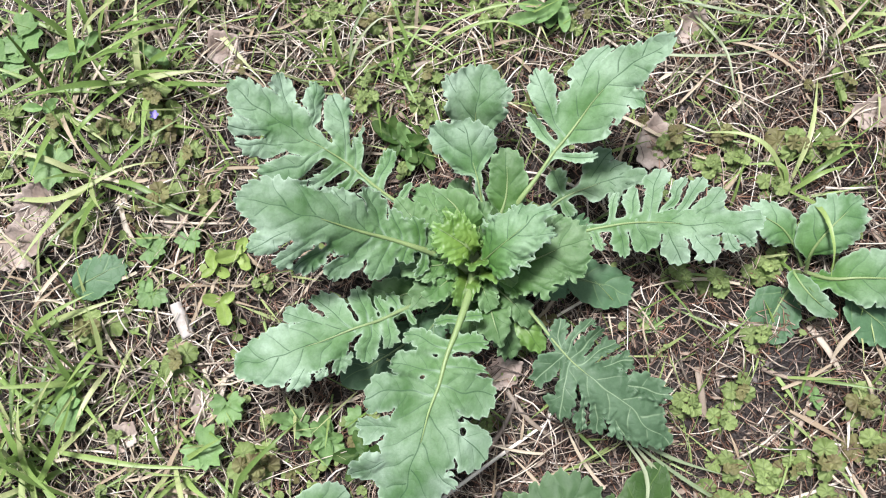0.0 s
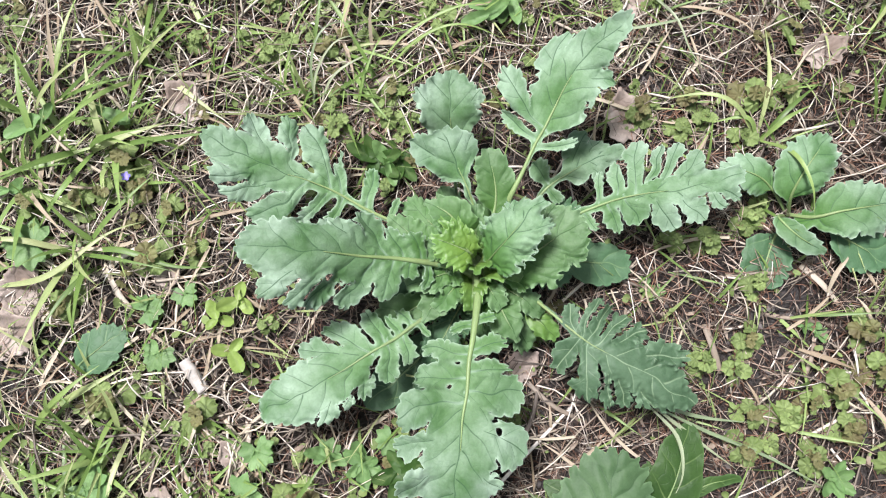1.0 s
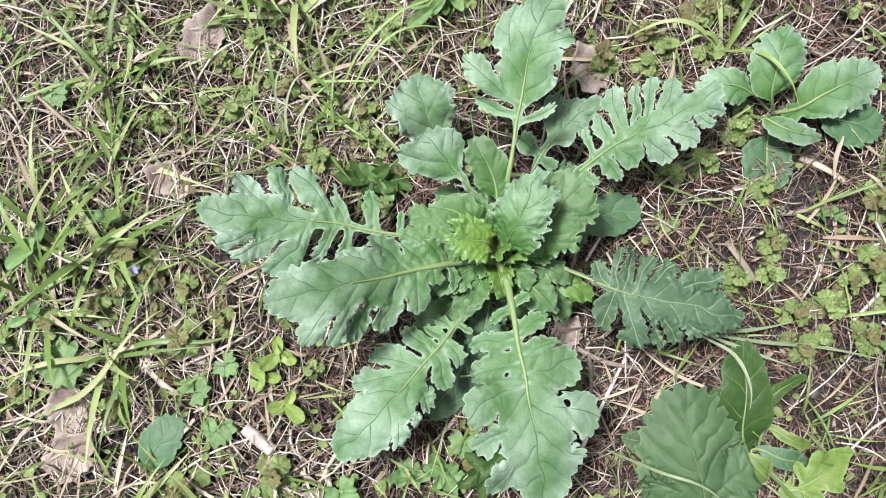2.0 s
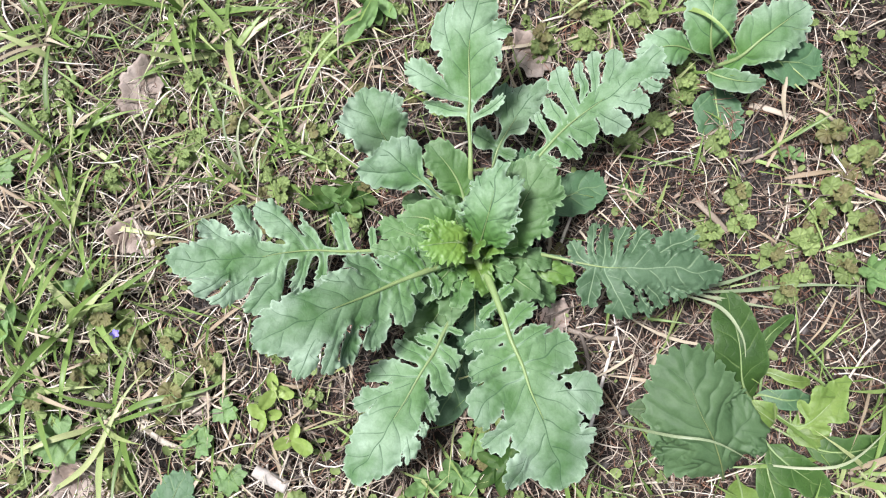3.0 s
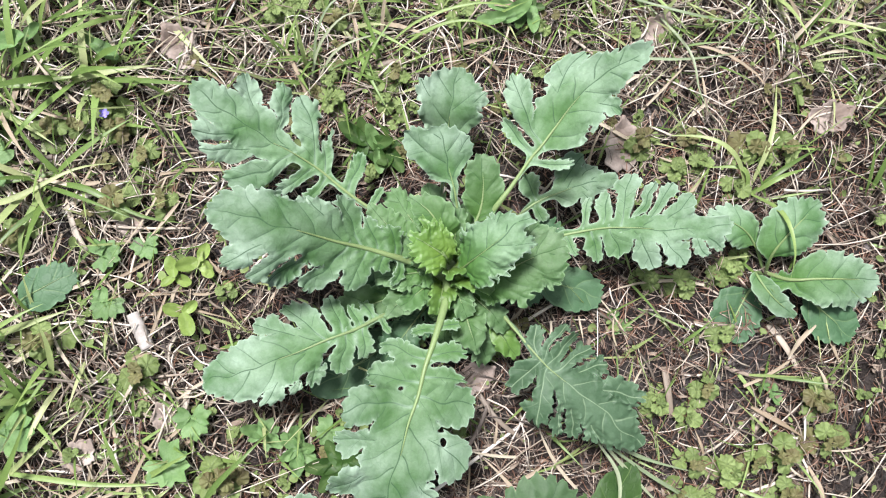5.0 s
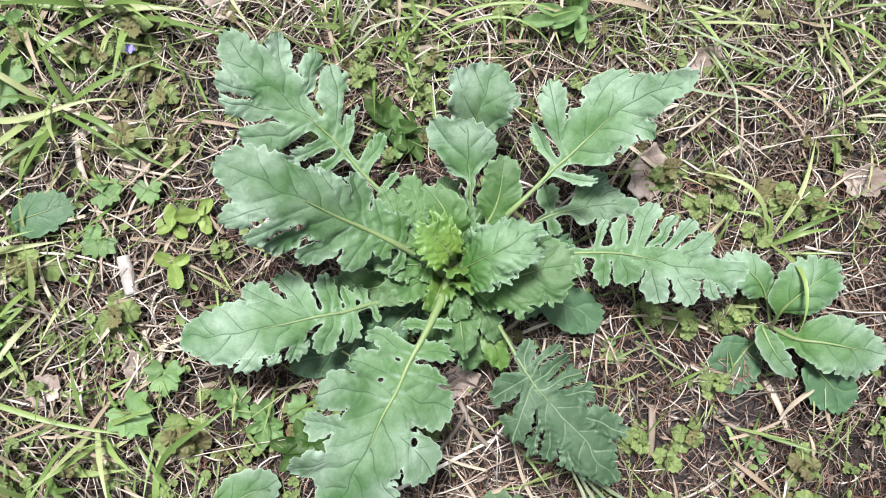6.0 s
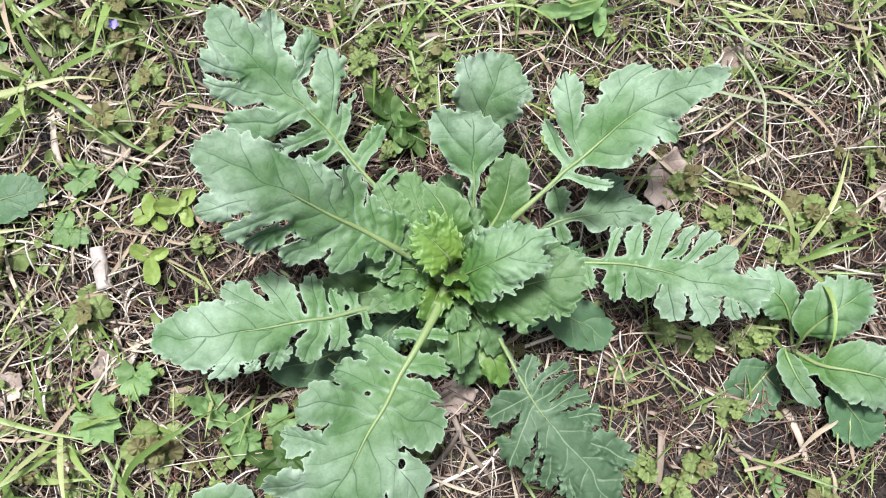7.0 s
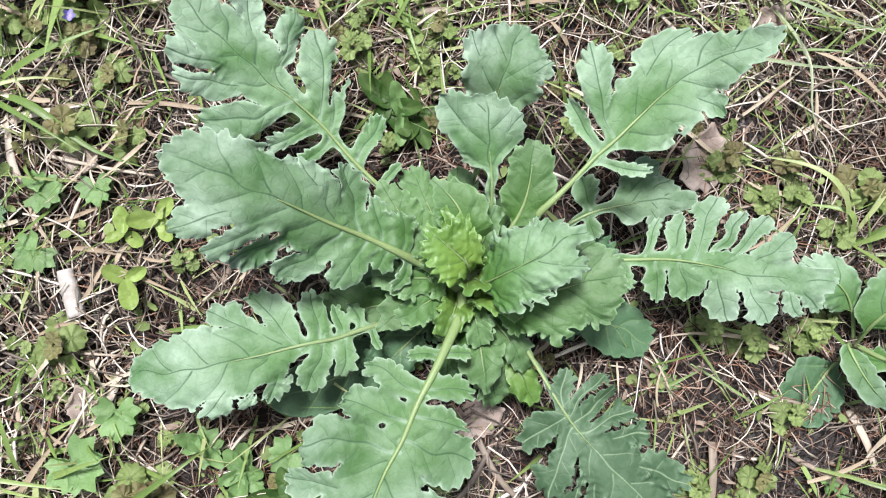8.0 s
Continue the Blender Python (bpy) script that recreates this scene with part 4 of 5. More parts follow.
# ---- small plants ----
def ivy_plant(name, seed, bronze):
    """Ground ivy: a short square stem with crossed pairs of kidney leaves, the top ones smallest."""
    r = np.random.default_rng(seed)
    ob = thing(name, (0, 0, 0), "small ground ivy shoot with crossed bronze-tipped scalloped leaves" if bronze else "small green ground ivy shoot with scalloped leaves", "plant", "ground ivy shoots")
    tall = 0.010 + 0.008 * r.random()
    sv, sf = tube([(0, 0, -0.004), (0.001, 0, tall * 0.5), (0.0, 0.001, tall)], (0.0009, 0.0008, 0.0005), 6, 8)
    part("stem", mesh_of("stem", sv, sf), STEM, ob)
    turn = r.uniform(0, 3.1)
    for k in range(3):
        z, rad = tall * (0.35 + 0.32 * k), (0.0074, 0.0064, 0.0042)[k] * r.uniform(0.85, 1.15)
        for s in range(2):
            a = turn + k * 1.57 + s * 3.1416 + r.uniform(-0.25, 0.25)
            v, f, uv, vn = disc_leaf(rad, kidney, r.uniform(-0.4, 0.25), 0.22, 5, 44, 7, seed + 3 * k + s)
            reach = rad * 0.5 + (0.0045, 0.0024, 0.0004)[k] * r.uniform(0.7, 1.3)
            m = pose(reach * math.cos(a), reach * math.sin(a), z + 0.002, 0, 0, math.degrees(a)) @ pose(0, 0, 0, r.uniform(-28, 28), r.uniform(-14, 26) - 26 * (k == 2), 0)
            leaf = part("leaf", mesh_of("leaf", placed(v, m), f, True, uv, vn), IVY_BROWN if bronze and (k == 2 or r.random() < 0.3) else IVY_GREEN, ob)
            pv, pf = tube([(0, 0, z - 0.001), (reach * 0.5 * math.cos(a), reach * 0.5 * math.sin(a), z + 0.0005), (reach * 0.9 * math.cos(a), reach * 0.9 * math.sin(a), z + 0.0015)], (0.0005, 0.0004), 5, 6)
            part("stalk", mesh_of("stalk", pv, pf), STEM, leaf)
    return ob


def palm_plant(name, seed, big=1.0, mat=None):
    """Crowfoot seedling: one or two leaves, each of three wedge leaflets that meet at the stalk."""
    r = np.random.default_rng(seed)
    ob = thing(name, (0, 0, 0), "fresh green crowfoot seedling with three-lobed toothed leaves", "plant", "crowfoot seedlings")
    for k in range(3):
        a = (k - 1) * 1.75 + r.uniform(-0.15, 0.15)
        rad = 0.0096 * big * r.uniform(0.9, 1.1) * (1.08 if k == 1 else 0.95)
        v, f, uv, vn = disc_leaf(rad, wedge, 0.08, 0.10, 6, 56, 3, seed + k, 0.12)
        m = pose(0.0012 * math.cos(a), 0.0012 * math.sin(a), 0.011 + 0.0008 * k, 0, 0, math.degrees(a)) @ pose(0, 0, 0, r.uniform(-8, 8), r.uniform(-6, 12), 0)
        part("leaflet", mesh_of("leaflet", placed(v, m), f, True, uv, vn), mat or PALM_GREEN, ob)
    pv, pf = tube([(-0.012 * big, 0.004, -0.003), (-0.007 * big, 0.002, 0.007), (0, 0, 0.0112)], (0.0006, 0.0005), 5, 8)
    part("stalk", mesh_of("stalk", pv, pf), STEM, ob)
    return ob


def oval_plant(name, seed, size, mat, count, label, outline=egg, fold=0.35):
    r = np.random.default_rng(seed)
    ob = thing(name, (0, 0, 0), label, "plant", "seedlings")
    for k in range(count):
        a = k * 6.283 / count + r.uniform(-0.3, 0.3)
        rad = size * r.uniform(0.8, 1.15)
        reach = rad * 0.8
        v, f, uv, vn = disc_leaf(rad, outline, 0.2, 0.12, 5, 40, 1, seed + k, fold)
        m = pose(reach * math.cos(a), reach * math.sin(a), 0.009 + 0.003 * r.random(), 0, 0, math.degrees(a)) @ pose(0, 0, 0, r.uniform(-22, 22), r.uniform(-30, 12), 0)
        leaf = part("leaf", mesh_of("leaf", placed(v, m), f, True, uv, vn), mat, ob)
        pv, pf = tube([(0, 0, -0.003), (0.001 * math.cos(a), 0.001 * math.sin(a), 0.005), (reach * 0.5 * math.cos(a), reach * 0.5 * math.sin(a), 0.0095)], (0.0007, 0.0005), 5, 7)
        part("stalk", mesh_of("stalk", pv, pf), STEM, leaf)
    return ob


def spread(makers, places, low=0.8, high=1.25):
    """Set the first of each kind, then copies, at places in millimetres."""
    for i, (x, y) in enumerate(places):
        x, y = x / 1000, y / 1000
        k = i % len(makers)
        s = rng.uniform(low, high)
        m = pose(x, y, gh(x, y), 0, 0, rng.uniform(0, 360)) @ Matrix.Scale(s, 4)
        if makers[k].get("used"):
            c = copy_thing(makers[k], m)
            c.scale = (s, s, s)
            del c["used"]
        else:
            makers[k].matrix_basis = m
            makers[k]["used"] = 1
    return


BRONZE = [ivy_plant("ground_ivy", 100 + 20 * i, True) for i in range(4)]
GREEN = [ivy_plant("ground_ivy", 200 + 20 * i, False) for i in range(4)]
spread(BRONZE, [(-138, 86), (-152, 63), (-130, 63), (-170, 104), (-154, 117), (-150, 101), (-200, 50), (-239, 87), (-144, -22), (-109, -75), (-189, -3), (-183, 102), (-208, 107),
                (117, 76), (178, 67), (194, 66), (136, -55), (194, -65), (196, -86), (171, -90), (126, -91), (172, -110), (195, -130), (117, -106), (150, -120), (-103, -76), (-143, -94)], 0.65, 0.95)
spread(GREEN, [(-235, 114), (-153, -30), (-175, -36), (-100, -55), (-167, 143), (-57, 160), (-42, 117), (-41, 107), (-15, 107), (-49, 133), (-31, 92), (-16, 83), (-62, 77),
               (-20, 118), (28, 150), (70, 140), (23, 160), (-89, 92), (-9, 97), (-68, 158)], 0.42, 0.68)
spread(GREEN, [(114, 4), (132, -1), (150, 2), (164, 13), (148, -28), (110, -60), (126, -68), (142, -96), (33, -25), (10, -64), (165, 48), (135, 60), (158, 6)], 0.5, 0.75)
spread(GREEN + BRONZE, [(-102, 227), (-108, 246), (-85, 208), (-16, 153), (-37, 125), (-38, 152), (-37, 138), (-8, 120), (-105, 174), (-38, 186), (69, 141), (124, 77), (115, 72), (144, 76),
                        (158, -93), (149, -118), (130, -108), (149, 63), (17, 111), (-80, 170), (-60, 185), (-128, 195), (210, 100), (225, 60), (240, 130)], 0.42, 0.68)
PALMS = [palm_plant("crowfoot_seedling", 300 + 10 * i, 1.0) for i in range(3)]
spread(PALMS, [(-160, 37), (-139, 41), (-158, 13), (-119, -46), (-53, -58), (-147, 217), (-86, -58)], 0.72, 0.95)
NETTLES = [oval_plant("nettle_shoot", 440 + 10 * i, 0.0068, PALM_GREEN, 6, "bright green shoot with pointed toothed leaves", toothed_egg, 0.25) for i in range(2)]
spread(NETTLES, [(158, -132), (-70, -66)], 0.7, 0.95)
spread(NETTLES, [(94, -15), (174, -61), (168, -55), (98, -20)], 0.32, 0.45)
BIGPALM = [palm_plant("large_crowfoot", 350 + 10 * i, 1.3) for i in range(2)]
spread(BIGPALM, [(-228, 158), (-132, -66), (-238, 146), (-211, 85), (-205, -43)], 0.9, 1.1)
LIMES = [oval_plant("lime_seedling", 380 + 10 * i, 0.0060, LIME_SEEDLING, 3, "yellow-green seedling with smooth oval leaves") for i in range(2)]
spread(LIMES, [(-124, 23), (-112, 30), (-121, 5)], 0.85, 1.15)
OVALS = [oval_plant("oval_leaf_seedling", 420 + 10 * i, 0.0074, PALM_GREEN, 2, "pale green seedling with two oval leaves", lance) for i in range(2)]
spread(OVALS, [(-159, 145), (-216, 116), (56, 151), (50, 144), (-194, 150), (-85, -57), (66, 150), (-20, 80)], 0.85, 1.2)

DARKS = [oval_plant("dark_leaf_seedling", 460, 0.0076, DANDELION, 5, "dark green seedling with narrow smooth leaves", lance)]
spread(DARKS, [(-14, 80), (-26, 84), (62, 152), (-50, -75)], 0.8, 1.15)

flower = thing("violet_flower", (-0.154, 0.107, gh(-0.154, 0.107)), "tiny violet-blue flower on a thin stalk", "flower")
fv, ff = tube([(0, 0, -0.002), (0.001, 0, 0.008), (0, 0.001, 0.015)], (0.0005, 0.0005), 5, 8)
part("stalk", mesh_of("stalk", fv, ff), STEM, flower)
for k in range(5):
    v, f, uv, vn = disc_leaf(0.0016, egg, 0.2, 0.1, 3, 16, 1, k)
    a = k * 72
    part("petal", mesh_of("petal", placed(v, pose(0.0013 * math.cos(radians(a)), 0.0013 * math.sin(radians(a)), 0.0155, 0, -20, a)), f, True, uv, vn), PETAL, flower)


# ---- grass tufts ----
def tuft(x, y, n, length, width, lean, seed, toward=None, spreadout=3.14, label="tuft of fresh green grass blades"):
    r = np.random.default_rng(seed)
    x, y = x / 1000, y / 1000
    ob = thing("grass_tuft", (x, y, gh(x, y)), label, "grass", "grass tufts")
    for k in range(n):
        a = (r.uniform(-3.14, 3.14) if toward is None else radians(toward) + r.uniform(-spreadout, spreadout))
        ln = length / 1000 * r.uniform(0.6, 1.25)
        c = growing(x + r.normal(0, 0.006), y + r.normal(0, 0.006), a, ln, lean * r.uniform(0.4, 1.6), r.uniform(0.1, 1.3), 12)
        c[:, :2] += r.normal(0, 0.006, 2) * np.linspace(0, 1, 12)[:, None] ** 2
        v, f = strands([c], [width / 1000 * r.uniform(0.7, 1.3)])
        part("blade", mesh_of("blade", v - np.array(ob.location), f), DRY_BLADE if r.random() < 0.1 else GRASS, ob)
    return ob


for i, (x, y, n, ln, w, lean) in enumerate([(-186, 74, 13, 58, 1.5, 0.9), (-172, 132, 14, 55, 1.6, 0.7), (-234, -53, 18, 65, 1.6, 0.7), (-222, -80, 18, 65, 1.7, 0.8), (-60, 125, 14, 48, 0.8, 0.35),
                                            (-25, 141, 9, 45, 1.0, 0.9), (-238, -8, 11, 60, 1.5, 0.8), (-198, -25, 14, 50, 1.3, 0.9), (211, 129, 12, 50, 1.2, 0.9), (-18, 220, 18, 60, 1.6, 0.7),
                                            (-83, 262, 18, 60, 1.4, 0.7), (-16, 190, 14, 55, 1.6, 0.9), (-114, 208, 16, 58, 1.4, 0.8), (-31, 150, 9, 45, 1.2, 1.0)]):
    tuft(x, y, n, ln, w, lean, 500 + i)
for i, (x, y, n, ln, w, lean) in enumerate([(-193, 154, 16, 60, 1.4, 0.8), (-205, 125, 14, 60, 1.4, 0.8), (60, 185, 12, 50, 1.2, 0.8), (120, 165, 12, 55, 1.2, 0.9), (-150, -75, 12, 45, 1.2, 0.9),
                                            (-170, -100, 16, 60, 1.5, 0.8), (-110, -115, 12, 50, 1.3, 0.8), (250, 40, 10, 50, 1.2, 0.9), (-140, 170, 12, 50, 1.3, 0.9), (75, -200, 16, 60, 1.4, 0.9), (125, -185, 14, 50, 1.1, 0.8), (20, -190, 14, 55, 1.3, 0.8), (105, -140, 10, 35, 0.7, 0.9),
                                            (268, 108, 16, 60, 1.3, 0.8), (285, 84, 14, 60, 1.3, 0.8), (40, 215, 14, 55, 1.3, 0.8), (200, 170, 14, 55, 1.3, 0.8), (-40, -130, 8, 45, 1.1, 0.9)]):
    tuft(x, y, n, ln, w, lean, 540 + i)


def bent_blades(name, at, paths, width, label, mat=None):
    ob = thing(name, (at[0] / 1000, at[1] / 1000, 0), label, "grass", "long grass blades")
    for p in paths:
        c, _ = spline(np.array(p) / 1000, 18)
        v, f = strands([c], [width / 1000], 0.4)
        part("blade", mesh_of("blade", v - np.array(ob.location), f), mat or GRASS, ob)
    return ob


bent_blades("long_grass", (76, -72), [[(76, -72, 20), (100, -92, 14), (128, -113, 9), (163, -146, 5)], [(76, -72, 20), (95, -96, 14), (112, -116, 7)],
                                      [(75, -73, 20), (83, -89, 22), (81, -106, 22), (73, -119, 18)], [(76, -71, 20), (100, -85, 12), (128, -96, 6)]], 0.95, "long pale green grass blades bent over the litter", PALE_GRASS)
bent_blades("long_grass", (6, -98), [[(6, -98, 6), (20, -113, 36), (33, -128, 40), (44, -157, 22)], [(44, -158, 8), (62, -174, 22), (80, -184, 22), (119, -192, 6)]], 0.75,
            "long pale green grass blades bent over the litter", PALE_GRASS)
bent_blades("long_grass", (174, 45), [[(173, 44, 2), (163, 62, 16), (149, 73, 16), (126, 79, 4)], [(174, 44, 2), (190, 55, 12), (216, 67, 6)], [(174, 45, 2), (178, 30, 26), (180, 12, 30), (181, -4, 20)],
                                      [(174, 46, 2), (184, 72, 14), (197, 107, 4)], [(173, 43, 2), (186, 50, 14), (205, 55, 10)], [(173, 43, 2), (168, 56, 12), (150, 60, 4)]], 1.3,
            "yellow-green grass tuft with wide bent blades")
bent_blades("long_grass", (-105, -90), [[(-120, -100, 2), (-112, -82, 14), (-92, -64, 22), (-78, -52, 12)], [(-222, -62, 3), (-190, -68, 10), (-160, -74, 10), (-120, -78, 4)]], 1.4,
            "long green grass blades lying over small plants")
bent_blades("long_grass", (-190, 80), [[(-188, 76, 2), (-165, 70, 12), (-140, 55, 10), (-118, 50, 3)], [(-190, 76, 2), (-215, 88, 16), (-245, 95, 10)], [(-240, 70, 3), (-205, 66, 12), (-170, 80, 12), (-150, 84, 3)],
                                       [(-188, 76, 2), (-196, 50, 12), (-200, 30, 4)], [(-170, 130, 2), (-186, 105, 20), (-210, 90, 6)]], 1.6, "long green grass blades lying over small plants")


bent_blades("long_grass", (-51, 122), [[(-53, 118, 2), (-45, 136, 14), (-30, 148, 20), (-12, 150, 12)], [(-51, 120, 2), (-46, 142, 16), (-34, 156, 22), (-14, 160, 10)], [(-50, 119, 2), (-38, 132, 12), (-22, 138, 14), (-2, 143, 6)]], 0.7,
            "arching pale green grass blades over the litter", PALE_GRASS)
bent_blades("long_grass", (-25, 110), [[(-32, 108, 2), (-22, 126, 14), (-10, 142, 18), (0, 152, 10)], [(-12, 130, 3), (12, 140, 16), (36, 140, 20), (62, 128, 6)], [(-14, 135, 3), (8, 146, 14), (40, 150, 20), (72, 146, 8)]], 0.8,
            "arching pale green grass blades over the litter", GRASS)
bent_blades("long_grass", (96, 128), [[(96, 128, 3), (120, 118, 14), (150, 116, 14), (186, 122, 5)], [(110, 160, 3), (140, 142, 16), (172, 136, 12), (205, 140, 5)], [(132, 150, 3), (146, 120, 14), (150, 98, 12), (160, 84, 4)]], 0.8,
            "arching pale green grass blades over the litter", PALE_GRASS)


bent_blades("dry_husk", (190, -34), [[(184, -42, 4), (188, -34, 9), (194, -29, 11), (201, -25, 7)], [(185, -41, 4), (190, -33, 8), (196, -27, 9), (202, -20, 5)]], 1.2,
            "curled beige dry husk of a dead stalk", DRY_BLADE)
bent_blades("dry_husk", (168, -78), [[(160, -66, 5), (172, -74, 8), (186, -84, 6)], [(186, -98, 5), (189, -112, 9), (187, -126, 5)]], 1.3, "curled beige dry husk of a dead stalk", DRY_BLADE)


# ---- dead leaves, stalks and other loose things ----
def dead_leaf(x, y, size, turn, seed, label):
    v, f, uv, vn = disc_leaf(size / 1000, torn, 0.25, 0.16, 7, 64, 1, seed)
    x, y = x / 1000, y / 1000
    v = placed(v, pose(0, 0, 0, 8, -6, turn))
    v[:, 2] = np.maximum(v[:, 2], -0.001)
    n = len(v)
    v3, f3 = thicken(v, np.array([0, 0, 1.0]), [list(q) for q in f], 0.0005)
    ob = part("dead_leaf", mesh_of("dead_leaf", v3, f3, True, np.vstack([uv, uv]), np.r_[vn, vn]), DEAD_LEAF)
    ob.location = (x, y, gh(x, y) + 0.0055)
    tagged(ob, label, "dead leaf", "dead leaves")


for i, (x, y, s, a) in enumerate([(-222, 62, 16, 70), (-232, 42, 15, 10), (-117, 142, 12, 120), (134, 136, 10, 50), (222, 82, 11, 10), (107, 74, 13, 80), (-175, -59, 9, 40), (20, -39, 10, 20),
                                  (-62, 203, 15, 30), (-134, -46, 8, 100), (-147, 52, 7, 30)]):
    dead_leaf(x, y, s, a, 600 + i, "curled pale brown dead leaf lying on the litter")


def stalk(x0, y0, x1, y1, r, z=5, mat=None, name="dry_stalk", label="pale dry straw stalk lying on the litter", cat="straw"):
    a, b = np.array([x0, y0]) / 1000, np.array([x1, y1]) / 1000
    mid = (a + b) / 2 + rng.normal(0, 0.0015, 2)
    pts = [(*a, gh(*a) + z / 1000), (*mid, gh(*mid) + z / 1000 + 0.0025), (*b, gh(*b) + z / 1000 - 0.001)]
    v, f = tube(pts, (r / 1000, r * 0.95 / 1000, r * 0.7 / 1000), 7, 12, 0.6 if r < 1.2 else 0.22)
    o = np.array([a[0], a[1], gh(*a)])
    ob = part(name, mesh_of(name, v - o, f), mat or STRAW)
    ob.location = o
    tagged(ob, label, cat, "dry stalks")


for x0, y0, x1, y1, r in [(-173, -36, -181, -67, .9), (-204, -19, -150, -32, .7), (-186, -15, -162, -37, .9), (-225, -50, -204, -77, .8), (118, -42, 119, -68, 2.0), (9, -78, 28, -48, 1.3),
                          (-15, -99, 44, -63, 1.0), (83, 139, 105, 121, .8), (41, 162, 42, 152, .8), (-16, 92, -14, 115, .6), (103, 99, 120, 61, .6), (147, 38, 155, 13, .7),
                          (-198, 4, -143, 0, .6), (-189, -23, -114, -25, .7), (-150, 20, -143, 45, .7), (-160, 52, -118, 48, .8), (60, 5, 100, -20, .9)]:
    stalk(x0, y0, x1, y1, r)
for x0, y0, x1, y1, r in [(-215, 85, -165, 92, 1.6), (-185, 60, -150, 72, 2.0), (-170, 40, -178, 62, 1.8), (-100, 150, -60, 215, .8), (20, -45, 45, -75, 1.4), (130, -20, 175, -30, 1.0), (175, -25, 190, -50, 1.8),
                          (70, -10, 95, -2, 1.2), (150, -110, 185, -100, .9), (35, -20, 75, 0, .9), (95, 100, 130, 140, .7), (-122, -30, -132, -58, 1.8), (-130, 160, -90, 150, 1.2), (-20, 125, 5, 128, 1.5)]:
    stalk(x0, y0, x1, y1, r, 4)
for x0, y0, x1, y1, r in [(150, -45, 185, -60, 1.1), (55, 100, 80, 92, 1.0), (160, -80, 175, -55, 1.3), (185, 95, 220, 120, 1.0)]:
    stalk(x0, y0, x1, y1, r, 3, TWIG, "twig", "grey-brown dead twig on the soil", "twig")

# a smoked filter end
stub = thing("cigarette_stub", (-0.1435, -0.002, gh(-0.1435, -0.002) + 0.0052), "weathered off-white cigarette filter stub lying on the litter", "litter")
d = Vector((0.007, -0.018, 0)).normalized()
ln = 0.0095
sv, sf = tube([tuple(-d * ln), tuple(-d * ln * 0.3), tuple(d * ln * 0.4), tuple(d * ln)], (0.0031, 0.0034, 0.0035, 0.0034), 20, 14, 0.9)
part("paper_wrap", mesh_of("paper_wrap", sv, sf), PAPER, stub)
ev, ef = tube([tuple(d * ln * 0.98), tuple(d * (ln + 0.0004))], (0.0031, 0.0029), 20, 3, 0.9)
part("filter_end", mesh_of("filter_end", ev, ef), FIBRE, stub, "dark filter end")


# ---- litter and short grass: uncountable ----
def patch(n, seed, wx=0.42, wy=0.40, cx=0.0, cy=0.03):
    r = np.random.default_rng(seed)
    x, y = cx + r.uniform(-wx, wx, n), cy + r.uniform(-wy, wy, n)
    far = np.hypot((x - cx) / wx, (y - cy) / wy) + 0.12 * GW(x, y, 0.2)
    keep = r.random(n) < np.clip((1.12 - far) / 0.22, 0, 1)
    return r, x[keep], y[keep]


BARE = waves(91)


def bare(x, y):
    """Where the grey soil shows, on the side away from the grass."""
    return x > 0.10 and y < 0.02 and BARE(x, y, 0.07) > 0.55


r, xs, ys = patch(44000, 901)
cs, ws = [], []
for x, y in zip(xs, ys):
    if r.random() < (0.95 if x > -0.10 else 0.6) * (0.25 if bare(x, y) else 1):
        z = r.uniform(0.0005, 0.005)
        cs.append(lying(x, y, r.uniform(0, 6.283), r.uniform(0.007, 0.019), r.normal(0, 0.45), z, z + r.normal(0, 0.0012), 4))
        ws.append(r.uniform(0.0002, 0.0004))
v, f = sticks(cs, ws, 3, 0.8)
tagged(part("needle_litter", mesh_of("needle_litter", v, f), NEEDLE), "red-brown dry conifer needles scattered over the soil", "needles", "", "stuff")

r, xs, ys = patch(21000, 902)
cs, ws = [], []
for x, y in zip(xs, ys):
    if r.random() < (1.0 if y > 0.1 else 0.85 if x < -0.10 else 0.5 if x < 0.06 else 0.55 if y > 0.03 else 0.34) * (0.4 if bare(x, y) else 1):
        z = r.uniform(0.001, 0.007)
        cs.append(lying(x, y, r.uniform(0, 6.283), 0.008 + 0.016 * r.random() + 0.045 * r.random() ** 4, r.normal(0, 0.75), z, z + r.normal(0, 0.002), 5))
        ws.append(r.choice([0.0003, 0.00045, 0.0008], p=[0.62, 0.31, 0.07]))
v, f = sticks(cs, ws, 4, 0.5)
tagged(part("straw_litter", mesh_of("straw_litter", v, f), STRAW), "pale dry straw and dead grass matted on the ground", "straw", "", "stuff")

# flat dead blades, most where the grass grows
r, xs, ys = patch(3600, 911)
cs, ws = [], []
for x, y in zip(xs, ys):
    if r.random() < (0.6 if x < -0.10 else 0.2 if y > 0.09 else 0.12):
        z = r.uniform(0.003, 0.008)
        cs.append(lying(x, y, r.uniform(0, 6.283), 0.012 + 0.045 * r.random() ** 2, r.normal(0, 0.6), z, z + r.normal(0, 0.002), 7))
        ws.append(r.uniform(0.0004, 0.0011))
v, f = strands(cs, ws, 0.5, True, 0.8)
tagged(part("dry_blades", mesh_of("dry_blades", v, f), DRY_BLADE), "flat dry beige grass blades lying in the litter", "dry grass", "", "stuff")

# curly dead roots and threads
r, xs, ys = patch(4200, 912)
cs, ws = [], []
